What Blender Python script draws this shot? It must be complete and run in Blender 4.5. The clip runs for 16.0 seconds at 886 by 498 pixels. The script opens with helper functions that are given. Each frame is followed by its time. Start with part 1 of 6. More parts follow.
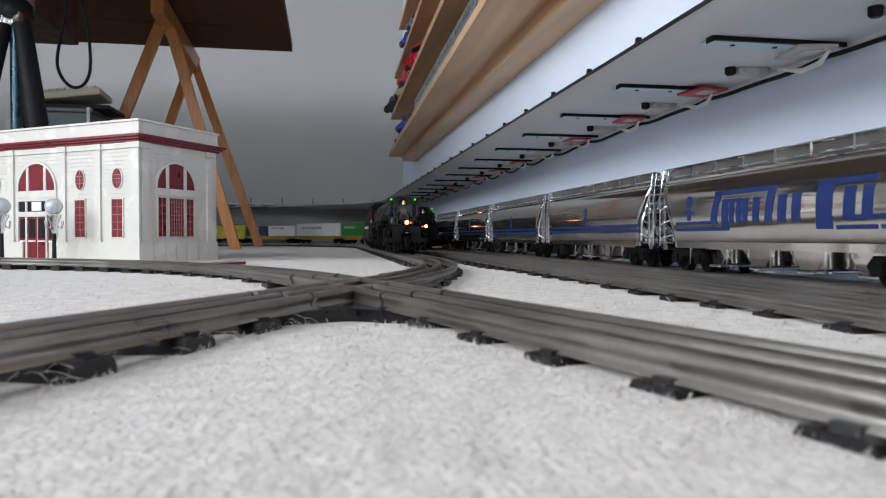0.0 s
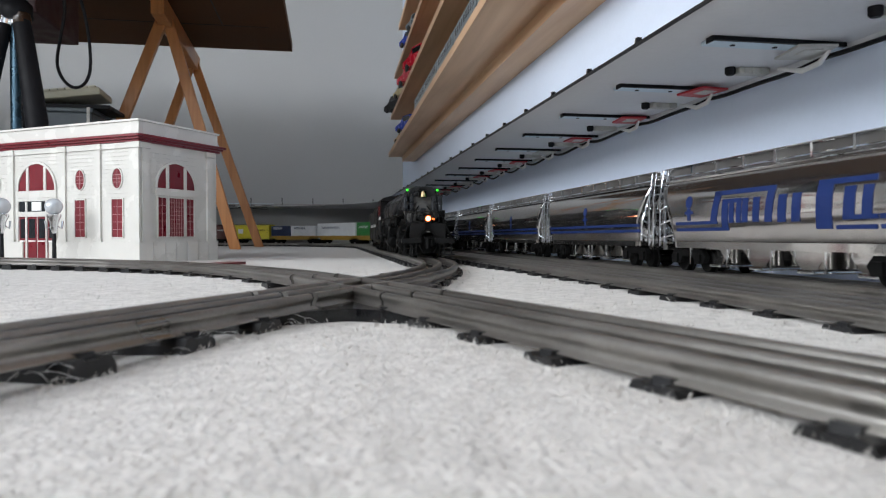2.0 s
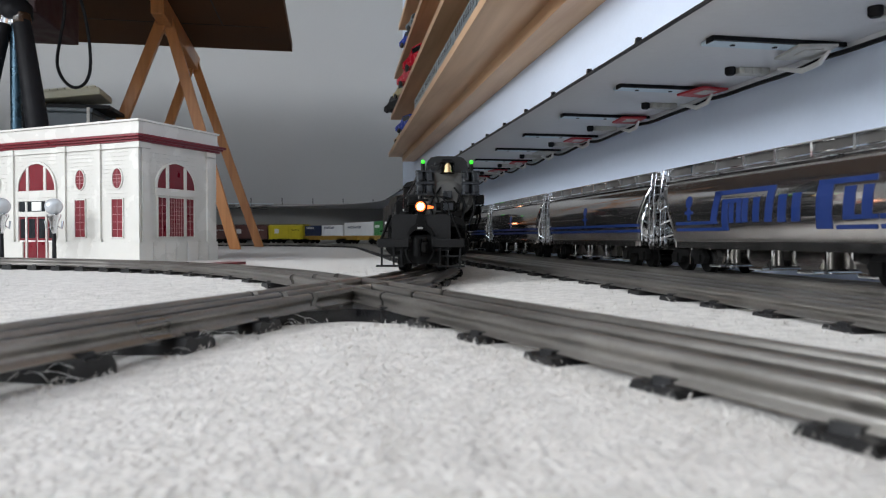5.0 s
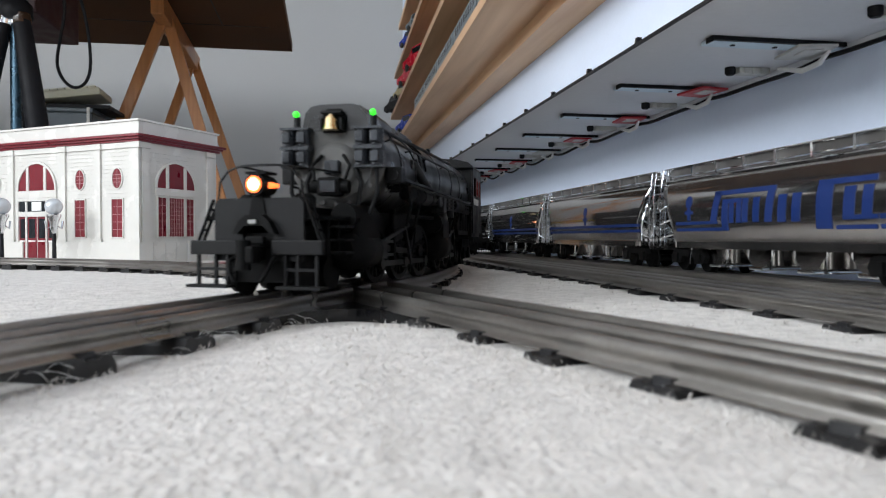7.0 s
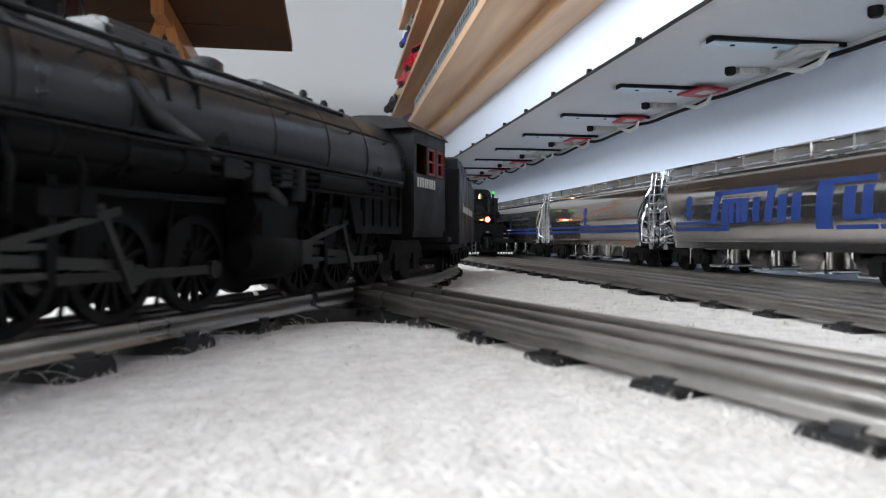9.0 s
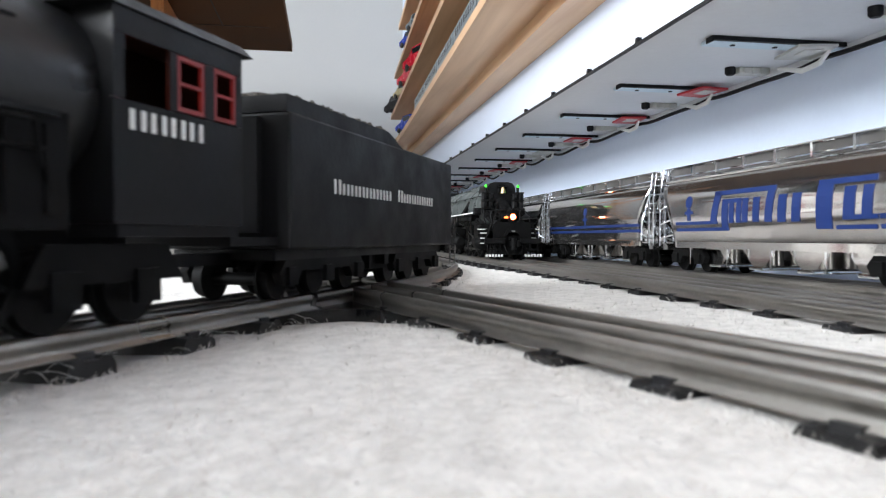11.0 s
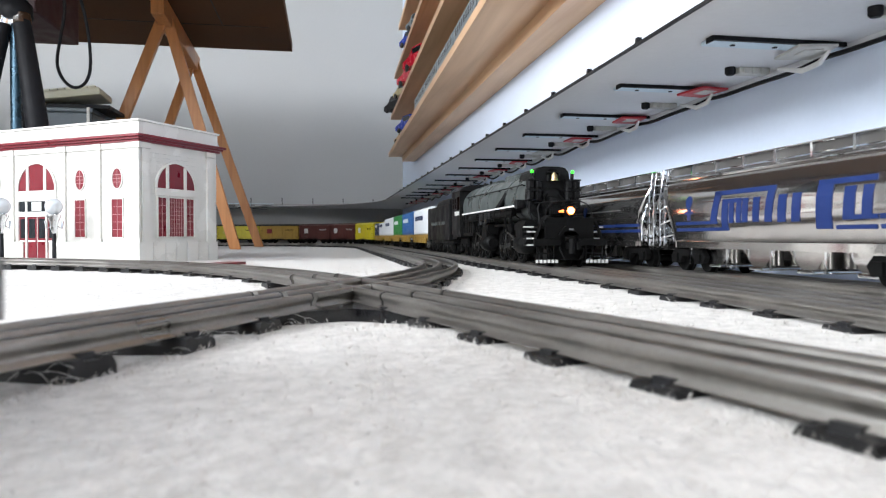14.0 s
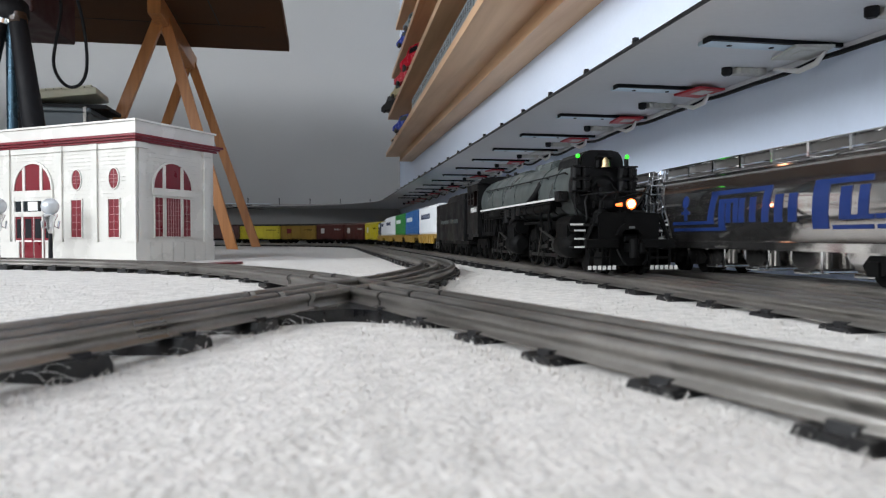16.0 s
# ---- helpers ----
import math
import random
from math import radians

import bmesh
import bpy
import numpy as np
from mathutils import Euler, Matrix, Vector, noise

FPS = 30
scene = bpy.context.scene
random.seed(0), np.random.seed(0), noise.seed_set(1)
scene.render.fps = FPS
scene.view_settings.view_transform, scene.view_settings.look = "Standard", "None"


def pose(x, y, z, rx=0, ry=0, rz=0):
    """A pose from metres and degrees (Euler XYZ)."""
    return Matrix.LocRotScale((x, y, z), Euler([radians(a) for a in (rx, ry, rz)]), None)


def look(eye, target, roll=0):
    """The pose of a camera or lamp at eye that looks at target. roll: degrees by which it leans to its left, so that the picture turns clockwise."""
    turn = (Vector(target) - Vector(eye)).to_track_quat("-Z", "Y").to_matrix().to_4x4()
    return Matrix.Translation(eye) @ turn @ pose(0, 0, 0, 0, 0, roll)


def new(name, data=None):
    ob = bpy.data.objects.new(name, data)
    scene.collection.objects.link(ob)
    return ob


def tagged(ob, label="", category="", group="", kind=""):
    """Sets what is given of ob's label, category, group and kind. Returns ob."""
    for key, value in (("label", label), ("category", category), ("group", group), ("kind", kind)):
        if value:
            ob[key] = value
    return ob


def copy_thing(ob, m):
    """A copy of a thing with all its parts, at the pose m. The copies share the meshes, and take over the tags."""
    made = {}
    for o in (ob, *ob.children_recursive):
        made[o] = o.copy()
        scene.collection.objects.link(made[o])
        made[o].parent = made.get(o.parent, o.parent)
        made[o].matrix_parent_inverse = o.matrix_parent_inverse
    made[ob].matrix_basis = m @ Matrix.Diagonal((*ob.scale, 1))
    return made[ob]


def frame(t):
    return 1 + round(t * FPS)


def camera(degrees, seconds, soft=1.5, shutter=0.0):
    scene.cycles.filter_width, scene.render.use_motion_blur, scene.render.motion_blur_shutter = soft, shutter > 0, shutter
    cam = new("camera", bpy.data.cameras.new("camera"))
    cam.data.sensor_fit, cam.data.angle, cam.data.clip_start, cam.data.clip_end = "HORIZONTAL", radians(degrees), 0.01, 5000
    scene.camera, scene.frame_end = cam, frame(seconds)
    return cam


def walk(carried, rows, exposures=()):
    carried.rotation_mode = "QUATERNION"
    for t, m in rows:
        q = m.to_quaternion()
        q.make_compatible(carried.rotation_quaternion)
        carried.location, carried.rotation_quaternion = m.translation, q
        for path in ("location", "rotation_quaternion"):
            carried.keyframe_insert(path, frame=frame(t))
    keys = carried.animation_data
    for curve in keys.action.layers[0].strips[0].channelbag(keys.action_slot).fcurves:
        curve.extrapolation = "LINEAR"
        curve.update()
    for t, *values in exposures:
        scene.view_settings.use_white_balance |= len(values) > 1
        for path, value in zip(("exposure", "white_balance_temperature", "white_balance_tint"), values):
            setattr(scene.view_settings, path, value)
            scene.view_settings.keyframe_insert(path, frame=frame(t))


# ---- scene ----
cam = camera(66.0, 16.0, soft=1.15, shutter=0.4)
cam.data.dof.use_dof, cam.data.dof.focus_distance, cam.data.dof.aperture_fstop = True, 0.8, 22.0
EYE = 0.042
walk(cam, [(0.0, pose(0, 0, EYE, 89.0, 0, -9.8)), (15.7, pose(0, 0, EYE, 89.0, 0, -9.8)),
           (15.85, pose(0, 0, EYE, 89.0, 0, -9.83)), (16.0, pose(0, 0, EYE, 89.0, 0, -10.03))],
     exposures=[(0.0, 0.0), (6.3, 0.05), (7.5, 0.2), (8.5, 0.5), (11.5, 0.95), (12.5, 0.97), (13.5, 0.92), (14.5, 0.7), (15.4, 0.4), (16.0, 0.15)])

# ---- light ----
world = bpy.data.worlds.new("world")
scene.world = world
world.use_nodes = True
sky = world.node_tree.nodes.new("ShaderNodeTexSky")
sky.sky_type, sky.sun_disc = "NISHITA", False
sky.sun_elevation, sky.sun_rotation = radians(40), radians(250)
world.node_tree.links.new(sky.outputs[0], world.node_tree.nodes["Background"].inputs[0])
world.node_tree.nodes["Background"].inputs[1].default_value = 0.1


def window_light(name, m, w, h, watts, colour):
    lamp = bpy.data.lights.new(name, "AREA")
    lamp.shape, lamp.size, lamp.size_y, lamp.energy, lamp.color = "RECTANGLE", w, h, watts, colour
    ob = new(name, lamp)
    ob.matrix_basis = m
    return ob


WALL_X, BACK_Y, LEFT_X, FRONT_Y, CEIL = 0.41, 3.64, -3.2, -1.9, 2.4
window_light("window_light", look((LEFT_X - 0.06, -0.35, 1.4), (0, -0.35, 1.4)), 1.9, 1.2, 114, (0.91, 0.955, 1.0))
window_light("window_light", look((-1.75, FRONT_Y - 0.06, 1.45), (-1.75, 0, 1.45)), 1.2, 1.1, 40, (0.91, 0.955, 1.0))

# ---- materials ----
def mat(name, colour, rough=0.6, metal=0.0, var=0.12, scale=40.0, bump=0.0, bscale=300.0, spec=0.5, rvar=0.1,
        random_tone=0.0, coat=0.0):
    """A surface with two scales of tone, uneven gloss and fine relief, in object space."""
    m = bpy.data.materials.new(name)
    m.use_nodes = True
    nt = m.node_tree
    b = nt.nodes["Principled BSDF"]
    N, L = nt.nodes.new, nt.links.new
    co = N("ShaderNodeTexCoord")
    n1, n2 = N("ShaderNodeTexNoise"), N("ShaderNodeTexNoise")
    n1.inputs["Scale"].default_value, n1.inputs["Detail"].default_value = scale, 5
    n2.inputs["Scale"].default_value, n2.inputs["Detail"].default_value = bscale, 3
    L(co.outputs["Object"], n1.inputs["Vector"]), L(co.outputs["Object"], n2.inputs["Vector"])
    add = N("ShaderNodeMath")
    add.operation = "MULTIPLY_ADD"
    add.inputs[1].default_value = 0.35
    L(n2.outputs[0], add.inputs[0]), L(n1.outputs[0], add.inputs[2])
    ramp = N("ShaderNodeMapRange")
    ramp.inputs[1].default_value, ramp.inputs[2].default_value = 0.4, 1.0
    ramp.inputs[3].default_value, ramp.inputs[4].default_value = 1 - var, 1 + var
    L(add.outputs[0], ramp.inputs[0])
    tone = ramp.outputs[0]
    if random_tone:
        info, mr, mul = N("ShaderNodeObjectInfo"), N("ShaderNodeMapRange"), N("ShaderNodeMath")
        mr.inputs[3].default_value, mr.inputs[4].default_value = 1 - random_tone, 1 + random_tone
        mul.operation = "MULTIPLY"
        L(info.outputs["Random"], mr.inputs[0]), L(mr.outputs[0], mul.inputs[0]), L(tone, mul.inputs[1])
        tone = mul.outputs[0]
    mix = N("ShaderNodeVectorMath")
    mix.operation = "SCALE"
    mix.inputs[0].default_value = colour[:3]
    L(tone, mix.inputs["Scale"])
    L(mix.outputs[0], b.inputs["Base Color"])
    r = N("ShaderNodeMapRange")
    r.inputs[1].default_value, r.inputs[2].default_value = 0.3, 0.7
    r.inputs[3].default_value, r.inputs[4].default_value = max(0.02, rough - rvar), min(1, rough + rvar)
    L(n1.outputs[0], r.inputs[0]), L(r.outputs[0], b.inputs["Roughness"])
    b.inputs["Metallic"].default_value = metal
    b.inputs["Specular IOR Level"].default_value = spec
    b.inputs["Coat Weight"].default_value = coat
    if bump:
        bp = N("ShaderNodeBump")
        bp.inputs["Strength"].default_value, bp.inputs["Distance"].default_value = bump, 0.001
        L(n2.outputs[0], bp.inputs["Height"]), L(bp.outputs[0], b.inputs["Normal"])
    return m


def wood(name, light, dark, grain_axis=0, scale=6.0, rough=0.5):
    m = bpy.data.materials.new(name)
    m.use_nodes = True
    nt = m.node_tree
    b = nt.nodes["Principled BSDF"]
    N, L = nt.nodes.new, nt.links.new
    co, mp, n, n2 = N("ShaderNodeTexCoord"), N("ShaderNodeMapping"), N("ShaderNodeTexNoise"), N("ShaderNodeTexNoise")
    s = [scale * 12] * 3
    s[grain_axis] = scale * 0.7
    mp.inputs["Scale"].default_value = s
    n.inputs["Scale"].default_value, n.inputs["Detail"].default_value, n.inputs["Distortion"].default_value = 1.0, 6, 0.6
    n2.inputs["Scale"].default_value = 3.0
    L(co.outputs["Object"], mp.inputs[0]), L(mp.outputs[0], n.inputs["Vector"]), L(co.outputs["Object"], n2.inputs["Vector"])
    add = N("ShaderNodeMath")
    add.operation = "MULTIPLY_ADD"
    add.inputs[1].default_value = 0.5
    L(n2.outputs[0], add.inputs[0]), L(n.outputs[0], add.inputs[2])
    ramp = N("ShaderNodeValToRGB")
    ramp.color_ramp.elements[0].position, ramp.color_ramp.elements[1].position = 0.45, 1.05
    ramp.color_ramp.elements[0].color, ramp.color_ramp.elements[1].color = (*dark, 1), (*light, 1)
    L(add.outputs[0], ramp.inputs[0]), L(ramp.outputs[0], b.inputs["Base Color"])
    b.inputs["Roughness"].default_value = rough
    bp = N("ShaderNodeBump")
    bp.inputs["Strength"].default_value, bp.inputs["Distance"].default_value = 0.2, 0.001
    L(n.outputs[0], bp.inputs["Height"]), L(bp.outputs[0], b.inputs["Normal"])
    return m


def glow(name, colour, strength):
    m = bpy.data.materials.new(name)
    m.use_nodes = True
    b = m.node_tree.nodes["Principled BSDF"]
    b.inputs["Base Color"].default_value = (*colour, 1)
    b.inputs["Emission Color"].default_value = (*colour, 1)
    b.inputs["Emission Strength"].default_value = strength
    return m


# grey lowered to hold the shade that falls on the north wall
WALLSHADE = mat("wall_shade_grey", (0.42, 0.42, 0.415), 0.75, var=0.04, scale=3, bump=0.25, bscale=160)
# brighter and bluer than the other walls: sky light put into the colour
SKYTINT = mat("wall_sky_tint", (0.75, 0.835, 0.98), 0.7, var=0.04, scale=4, bump=0.25, bscale=160)
CEILPAINT = mat("ceiling_paint", (0.78, 0.78, 0.77), 0.8, var=0.03, scale=3, bump=0.2, bscale=120)
BOARD = mat("white_board", (0.72, 0.72, 0.73), 0.55, var=0.06, scale=8, bump=0.15, bscale=200)
PLY = wood("shelf_wood", (0.68, 0.46, 0.28), (0.46, 0.27, 0.145), 1, 2.5)
PINE = wood("trestle_pine", (0.6, 0.26, 0.085), (0.4, 0.15, 0.045), 2, 5, 0.38)
CARD = mat("table_board", (0.1, 0.05, 0.026), 0.8, spec=0.08, var=0.2, scale=5, bump=0.1, bscale=90)
RAILM = mat("rail_steel", (0.315, 0.3, 0.28), 0.34, 0.92, var=0.25, scale=18, bump=0.06, bscale=400, rvar=0.07)
TIEM = mat("tie_black", (0.007, 0.007, 0.008), 0.45, 0.0, var=0.25, scale=60, bump=0.3, bscale=300, random_tone=0.3)
BLACK = mat("engine_black", (0.0065, 0.0065, 0.007), 0.46, 0.0, var=0.35, scale=45, bump=0.1, bscale=420, rvar=0.14, spec=0.16)
BOILERB = mat("boiler_black", (0.0105, 0.0105, 0.0112), 0.36, 0.0, var=0.4, scale=42, bump=0.1, bscale=420, rvar=0.15, spec=0.42)
# darker copy of engine black, with the shade among the machinery put in
SHADEBLACK = mat("shade_black", (0.003, 0.003, 0.0031), 0.6, 0.0, var=0.3, scale=50, bump=0.06, bscale=500, spec=0.1)
GREYB = mat("boiler_grey", (0.075, 0.088, 0.086), 0.36, 0.2, var=0.22, scale=40, rvar=0.14, bump=0.06)
STEEL = mat("rod_steel", (0.3, 0.3, 0.29), 0.35, 0.9, var=0.15, scale=50)
SILVER = mat("hopper_silver", (0.6, 0.58, 0.565), 0.1, 0.97, var=0.06, scale=14, rvar=0.07, bump=0.02, bscale=120)
CHROME = mat("bright_chrome", (0.8, 0.82, 0.84), 0.12, 1.0, var=0.05, scale=80)
WHITE = mat("white_paint", (0.8, 0.8, 0.78), 0.5, var=0.06, scale=60)
PLASTIC = mat("station_white", (0.68, 0.665, 0.625), 0.24, var=0.05, scale=22, bump=0.05, bscale=500)
RED = mat("station_red", (0.17, 0.007, 0.016), 0.35, var=0.15, scale=50)
BLUE = mat("livery_blue", (0.005, 0.022, 0.115), 0.5, var=0.08, scale=60)


def carpet_material():
    m = bpy.data.materials.new("carpet")
    m.use_nodes = True
    nt = m.node_tree
    b = nt.nodes["Principled BSDF"]
    N, L = nt.nodes.new, nt.links.new
    co, n1, n2, v = N("ShaderNodeTexCoord"), N("ShaderNodeTexNoise"), N("ShaderNodeTexNoise"), N("ShaderNodeTexVoronoi")
    n1.inputs["Scale"].default_value, n1.inputs["Detail"].default_value = 130, 4
    n2.inputs["Scale"].default_value, n2.inputs["Detail"].default_value = 420, 4
    v.inputs["Scale"].default_value = 430
    for n in (n1, n2, v):
        L(co.outputs["Object"], n.inputs["Vector"])
    ramp = N("ShaderNodeValToRGB")
    ramp.color_ramp.elements[0].position, ramp.color_ramp.elements[1].position = 0.34, 0.64
    ramp.color_ramp.elements[0].color = (0.48, 0.457, 0.43, 1)
    ramp.color_ramp.elements[1].color = (0.69, 0.662, 0.628, 1)
    mixn = N("ShaderNodeMath")
    mixn.operation = "MULTIPLY_ADD"
    mixn.inputs[1].default_value = 0.4
    half = N("ShaderNodeMath")
    half.operation = "MULTIPLY"
    half.inputs[1].default_value = 0.6
    L(n1.outputs[0], half.inputs[0]), L(n2.outputs[0], mixn.inputs[0]), L(half.outputs[0], mixn.inputs[2])
    L(mixn.outputs[0], ramp.inputs[0]), L(ramp.outputs[0], b.inputs["Base Color"])
    b.inputs["Roughness"].default_value = 0.95
    b.inputs["Specular IOR Level"].default_value = 0.1
    b.inputs["Sheen Weight"].default_value = 0.25
    bp = N("ShaderNodeBump")
    bp.inputs["Strength"].default_value, bp.inputs["Distance"].default_value = 0.5, 0.0016
    hs = N("ShaderNodeMath")
    hs.operation = "SUBTRACT"
    L(n2.outputs[0], hs.inputs[0]), L(v.outputs["Distance"], hs.inputs[1])
    L(hs.outputs[0], bp.inputs["Height"]), L(bp.outputs[0], b.inputs["Normal"])
    return m


CARPET = carpet_material()


# ---- mesh helpers ----
def box(bm, x0, x1, y0, y1, z0, z1, m=None, bev=0.0):
    v = [bm.verts.new(p) for p in ((x0, y0, z0), (x1, y0, z0), (x1, y1, z0), (x0, y1, z0),
                                   (x0, y0, z1), (x1, y0, z1), (x1, y1, z1), (x0, y1, z1))]
    f = [bm.faces.new([v[i] for i in q]) for q in ((3, 2, 1, 0), (4, 5, 6, 7), (0, 1, 5, 4), (1, 2, 6, 5), (2, 3, 7, 6), (3, 0, 4, 7))]
    if bev:
        es = {e for q in f for e in q.edges}
        r = bmesh.ops.bevel(bm, geom=list(es), offset=bev, segments=2, affect="EDGES", profile=0.5)
        v = list({w for q in r["faces"] for w in q.verts} | {w for w in v if w.is_valid})
    if m is not None:
        bmesh.ops.transform(bm, matrix=m, verts=v)
    return v


def prism(bm, pts, a, b, axis="y"):
    """A flat outline, extruded from a to b along an axis."""
    put = {"y": lambda p, t: (p[0], t, p[1]), "x": lambda p, t: (t, p[0], p[1]), "z": lambda p, t: (p[0], p[1], t)}[axis]
    v0 = [bm.verts.new(put(p, a)) for p in pts]
    v1 = [bm.verts.new(put(p, b)) for p in pts]
    n = len(pts)
    bm.faces.new(v0), bm.faces.new(v1[::-1])
    for i in range(n):
        bm.faces.new((v0[i], v1[i], v1[(i + 1) % n], v0[(i + 1) % n]))
    return v0 + v1


def tube(bm, pts, r, seg=8, caps=True):
    """A round bar along points; r is one radius, or one for each point."""
    rings, k = [], len(pts)
    pts = [Vector(p) for p in pts]
    rs = r if isinstance(r, (list, tuple)) else [r] * k
    side = None
    for i, p in enumerate(pts):
        d = (pts[min(i + 1, k - 1)] - pts[max(i - 1, 0)]).normalized()
        if side is None:
            side = d.orthogonal().normalized()
        side = (side - d * side.dot(d)).normalized()
        up = d.cross(side)
        rings.append([bm.verts.new(p + (side * math.cos(a) + up * math.sin(a)) * rs[i])
                      for a in (2 * math.pi * j / seg for j in range(seg))])
    for a, b in zip(rings, rings[1:]):
        for j in range(seg):
            f = bm.faces.new((a[j], a[(j + 1) % seg], b[(j + 1) % seg], b[j]))
            f.smooth = seg > 6
    if caps:
        for cap in (bm.faces.new(rings[0][::-1]), bm.faces.new(rings[-1])):
            for e in cap.edges:
                e.smooth = False
    return [v for ring in rings for v in ring]


def mesh_of(name, bm, material):
    bmesh.ops.recalc_face_normals(bm, faces=bm.faces)
    me = bpy.data.meshes.new(name)
    bm.to_mesh(me)
    bm.free()
    me.materials.append(material)
    return me


def part(name, bm, material, parent=None, label=""):
    """Links a bmesh as one mesh object under a thing or a part."""
    ob = new(name, mesh_of(name, bm, material))
    if parent is not None:
        ob.parent = parent
    if label:
        ob["label"] = label
    return ob


def thing(name, m, label, category, group="", kind=""):
    ob = new(name)
    ob.empty_display_size = 0.02
    ob.matrix_basis = m
    return tagged(ob, label, category, group, kind)


def boxes(name, rows, material, parent, label="", bev=0.0):
    bm = bmesh.new()
    for r in rows:
        box(bm, *r, bev=bev)
    return part(name, bm, material, parent, label)


# ---- track lines ----
class Line:
    """A way in plan: straights and arcs from a first place and heading (degrees from +y towards +x)."""

    def __init__(self, x, y, h, pieces, step=0.01):
        self.p, self.h, self.s = [(x, y)], [h], [0.0]
        for length, radius in pieces:
            n = max(1, round(length / step))
            d = length / n
            for _ in range(n):
                dh = math.degrees(d / radius) if radius else 0
                a = radians(h + dh / 2)
                x, y, h = x + d * math.sin(a), y + d * math.cos(a), h + dh
                self.p.append((x, y)), self.h.append(h), self.s.append(self.s[-1] + d)
        self.p = np.array(self.p)

    def at(self, u):
        if u < 0 or u > self.s[-1]:
            i = 0 if u < 0 else -1
            e = u - self.s[i]
            a = radians(self.h[i])
            return Vector((self.p[i][0] + e * math.sin(a), self.p[i][1] + e * math.cos(a)))
        return Vector((np.interp(u, self.s, self.p[:, 0]), np.interp(u, self.s, self.p[:, 1])))

    def chord(self, u, v, z=0.0):
        """The pose of something that rides on the line at u (ahead) and v (behind): its middle, +y ahead."""
        a, b = self.at(u), self.at(v)
        d = a - b
        return Matrix.Translation(((a.x + b.x) / 2, (a.y + b.y) / 2, z)) @ Matrix.Rotation(math.atan2(-d.x, d.y), 4, "Z")


Q = math.pi / 2
RAIL = 0.014
CROSS = Vector((0.0205, 0.4373))
HA, HB = 28.2, -16.8
LINE_A = Line(-2.0, 3.37, 90, [(1.258, 0), (0.88 * Q, 0.88), (2.49 - 0.9051, 0), (0.99 * radians(HA), 0.99), (0.9, 0)])
LINE_C1 = Line(-2.4, 3.461, 90, [(1.66, 0), (0.971 * Q, 0.971), (2.9, 0)])
LINE_C2 = Line(-2.4, 3.552, 90, [(1.66, 0), (1.062 * Q, 1.062), (2.9, 0)])
bx, by = CROSS.x - 0.62 * math.sin(radians(HB)), CROSS.y - 0.62 * math.cos(radians(HB))
LINE_B = Line(bx, by, HB, [(0.66, 0), (0.62, -0.88), (0.9, 0)])


def sweep(bm, line, profile, s0, s1, off, step=0.02):
    """Runs a cross-section (sideways, up) along a line, off to its right."""
    n = max(2, int((s1 - s0) / step))
    rings = []
    for i in range(n + 1):
        u = s0 + (s1 - s0) * i / n
        a, b = line.at(u - 0.004), line.at(u + 0.004)
        d = (b - a).normalized()
        c = line.at(u)
        rings.append([bm.verts.new((c.x + d.y * (off + x), c.y - d.x * (off + x), z)) for x, z in profile])
    k = len(profile)
    for p, q in zip(rings, rings[1:]):
        for j in range(k):
            f = bm.faces.new((p[j], p[(j + 1) % k], q[(j + 1) % k], q[j]))
            f.smooth = True
    for cap in (bm.faces.new(rings[0]), bm.faces.new(rings[-1][::-1])):
        for e in cap.edges:
            e.smooth = False


# tubular rail: round head on a thin web and a folded foot
PROFILE = [(-0.0046, 0.0062), (-0.0046, 0.0068), (-0.0013, 0.0074), (-0.0013, 0.0098), (-0.0023, 0.0106), (-0.0025, 0.0122),
           (-0.0017, 0.0136), (0, 0.0140), (0.0017, 0.0136), (0.0025, 0.0122), (0.0023, 0.0106), (0.0013, 0.0098),
           (0.0013, 0.0074), (0.0046, 0.0068), (0.0046, 0.0062)]


def tie_mesh():
    """A pressed steel tie: sloping sides, two folded ridges along the top and clasps bent over the rail feet."""
    bm = bmesh.new()
    prism(bm, [(-0.0095, -0.004), (-0.0088, 0.003), (-0.0072, 0.0058), (-0.004, 0.0063), (-0.0025, 0.0052), (0.0025, 0.0052), (0.004, 0.0063),
               (0.0072, 0.0058), (0.0088, 0.003), (0.0095, -0.004)], -0.0256, 0.0256, "x")
    for x in (-0.0174, 0, 0.0174):
        for s in (-1, 1):
            c = x + s * 0.0044
            prism(bm, [(c - 0.0014, 0.0042), (c + 0.0014, 0.0042), (c + 0.0014 - s * 0.0006, 0.0072), (c - 0.0014 - s * 0.0006, 0.0074)], -0.0034, 0.003)
    return mesh_of("tie", bm, TIEM)


TIE = None


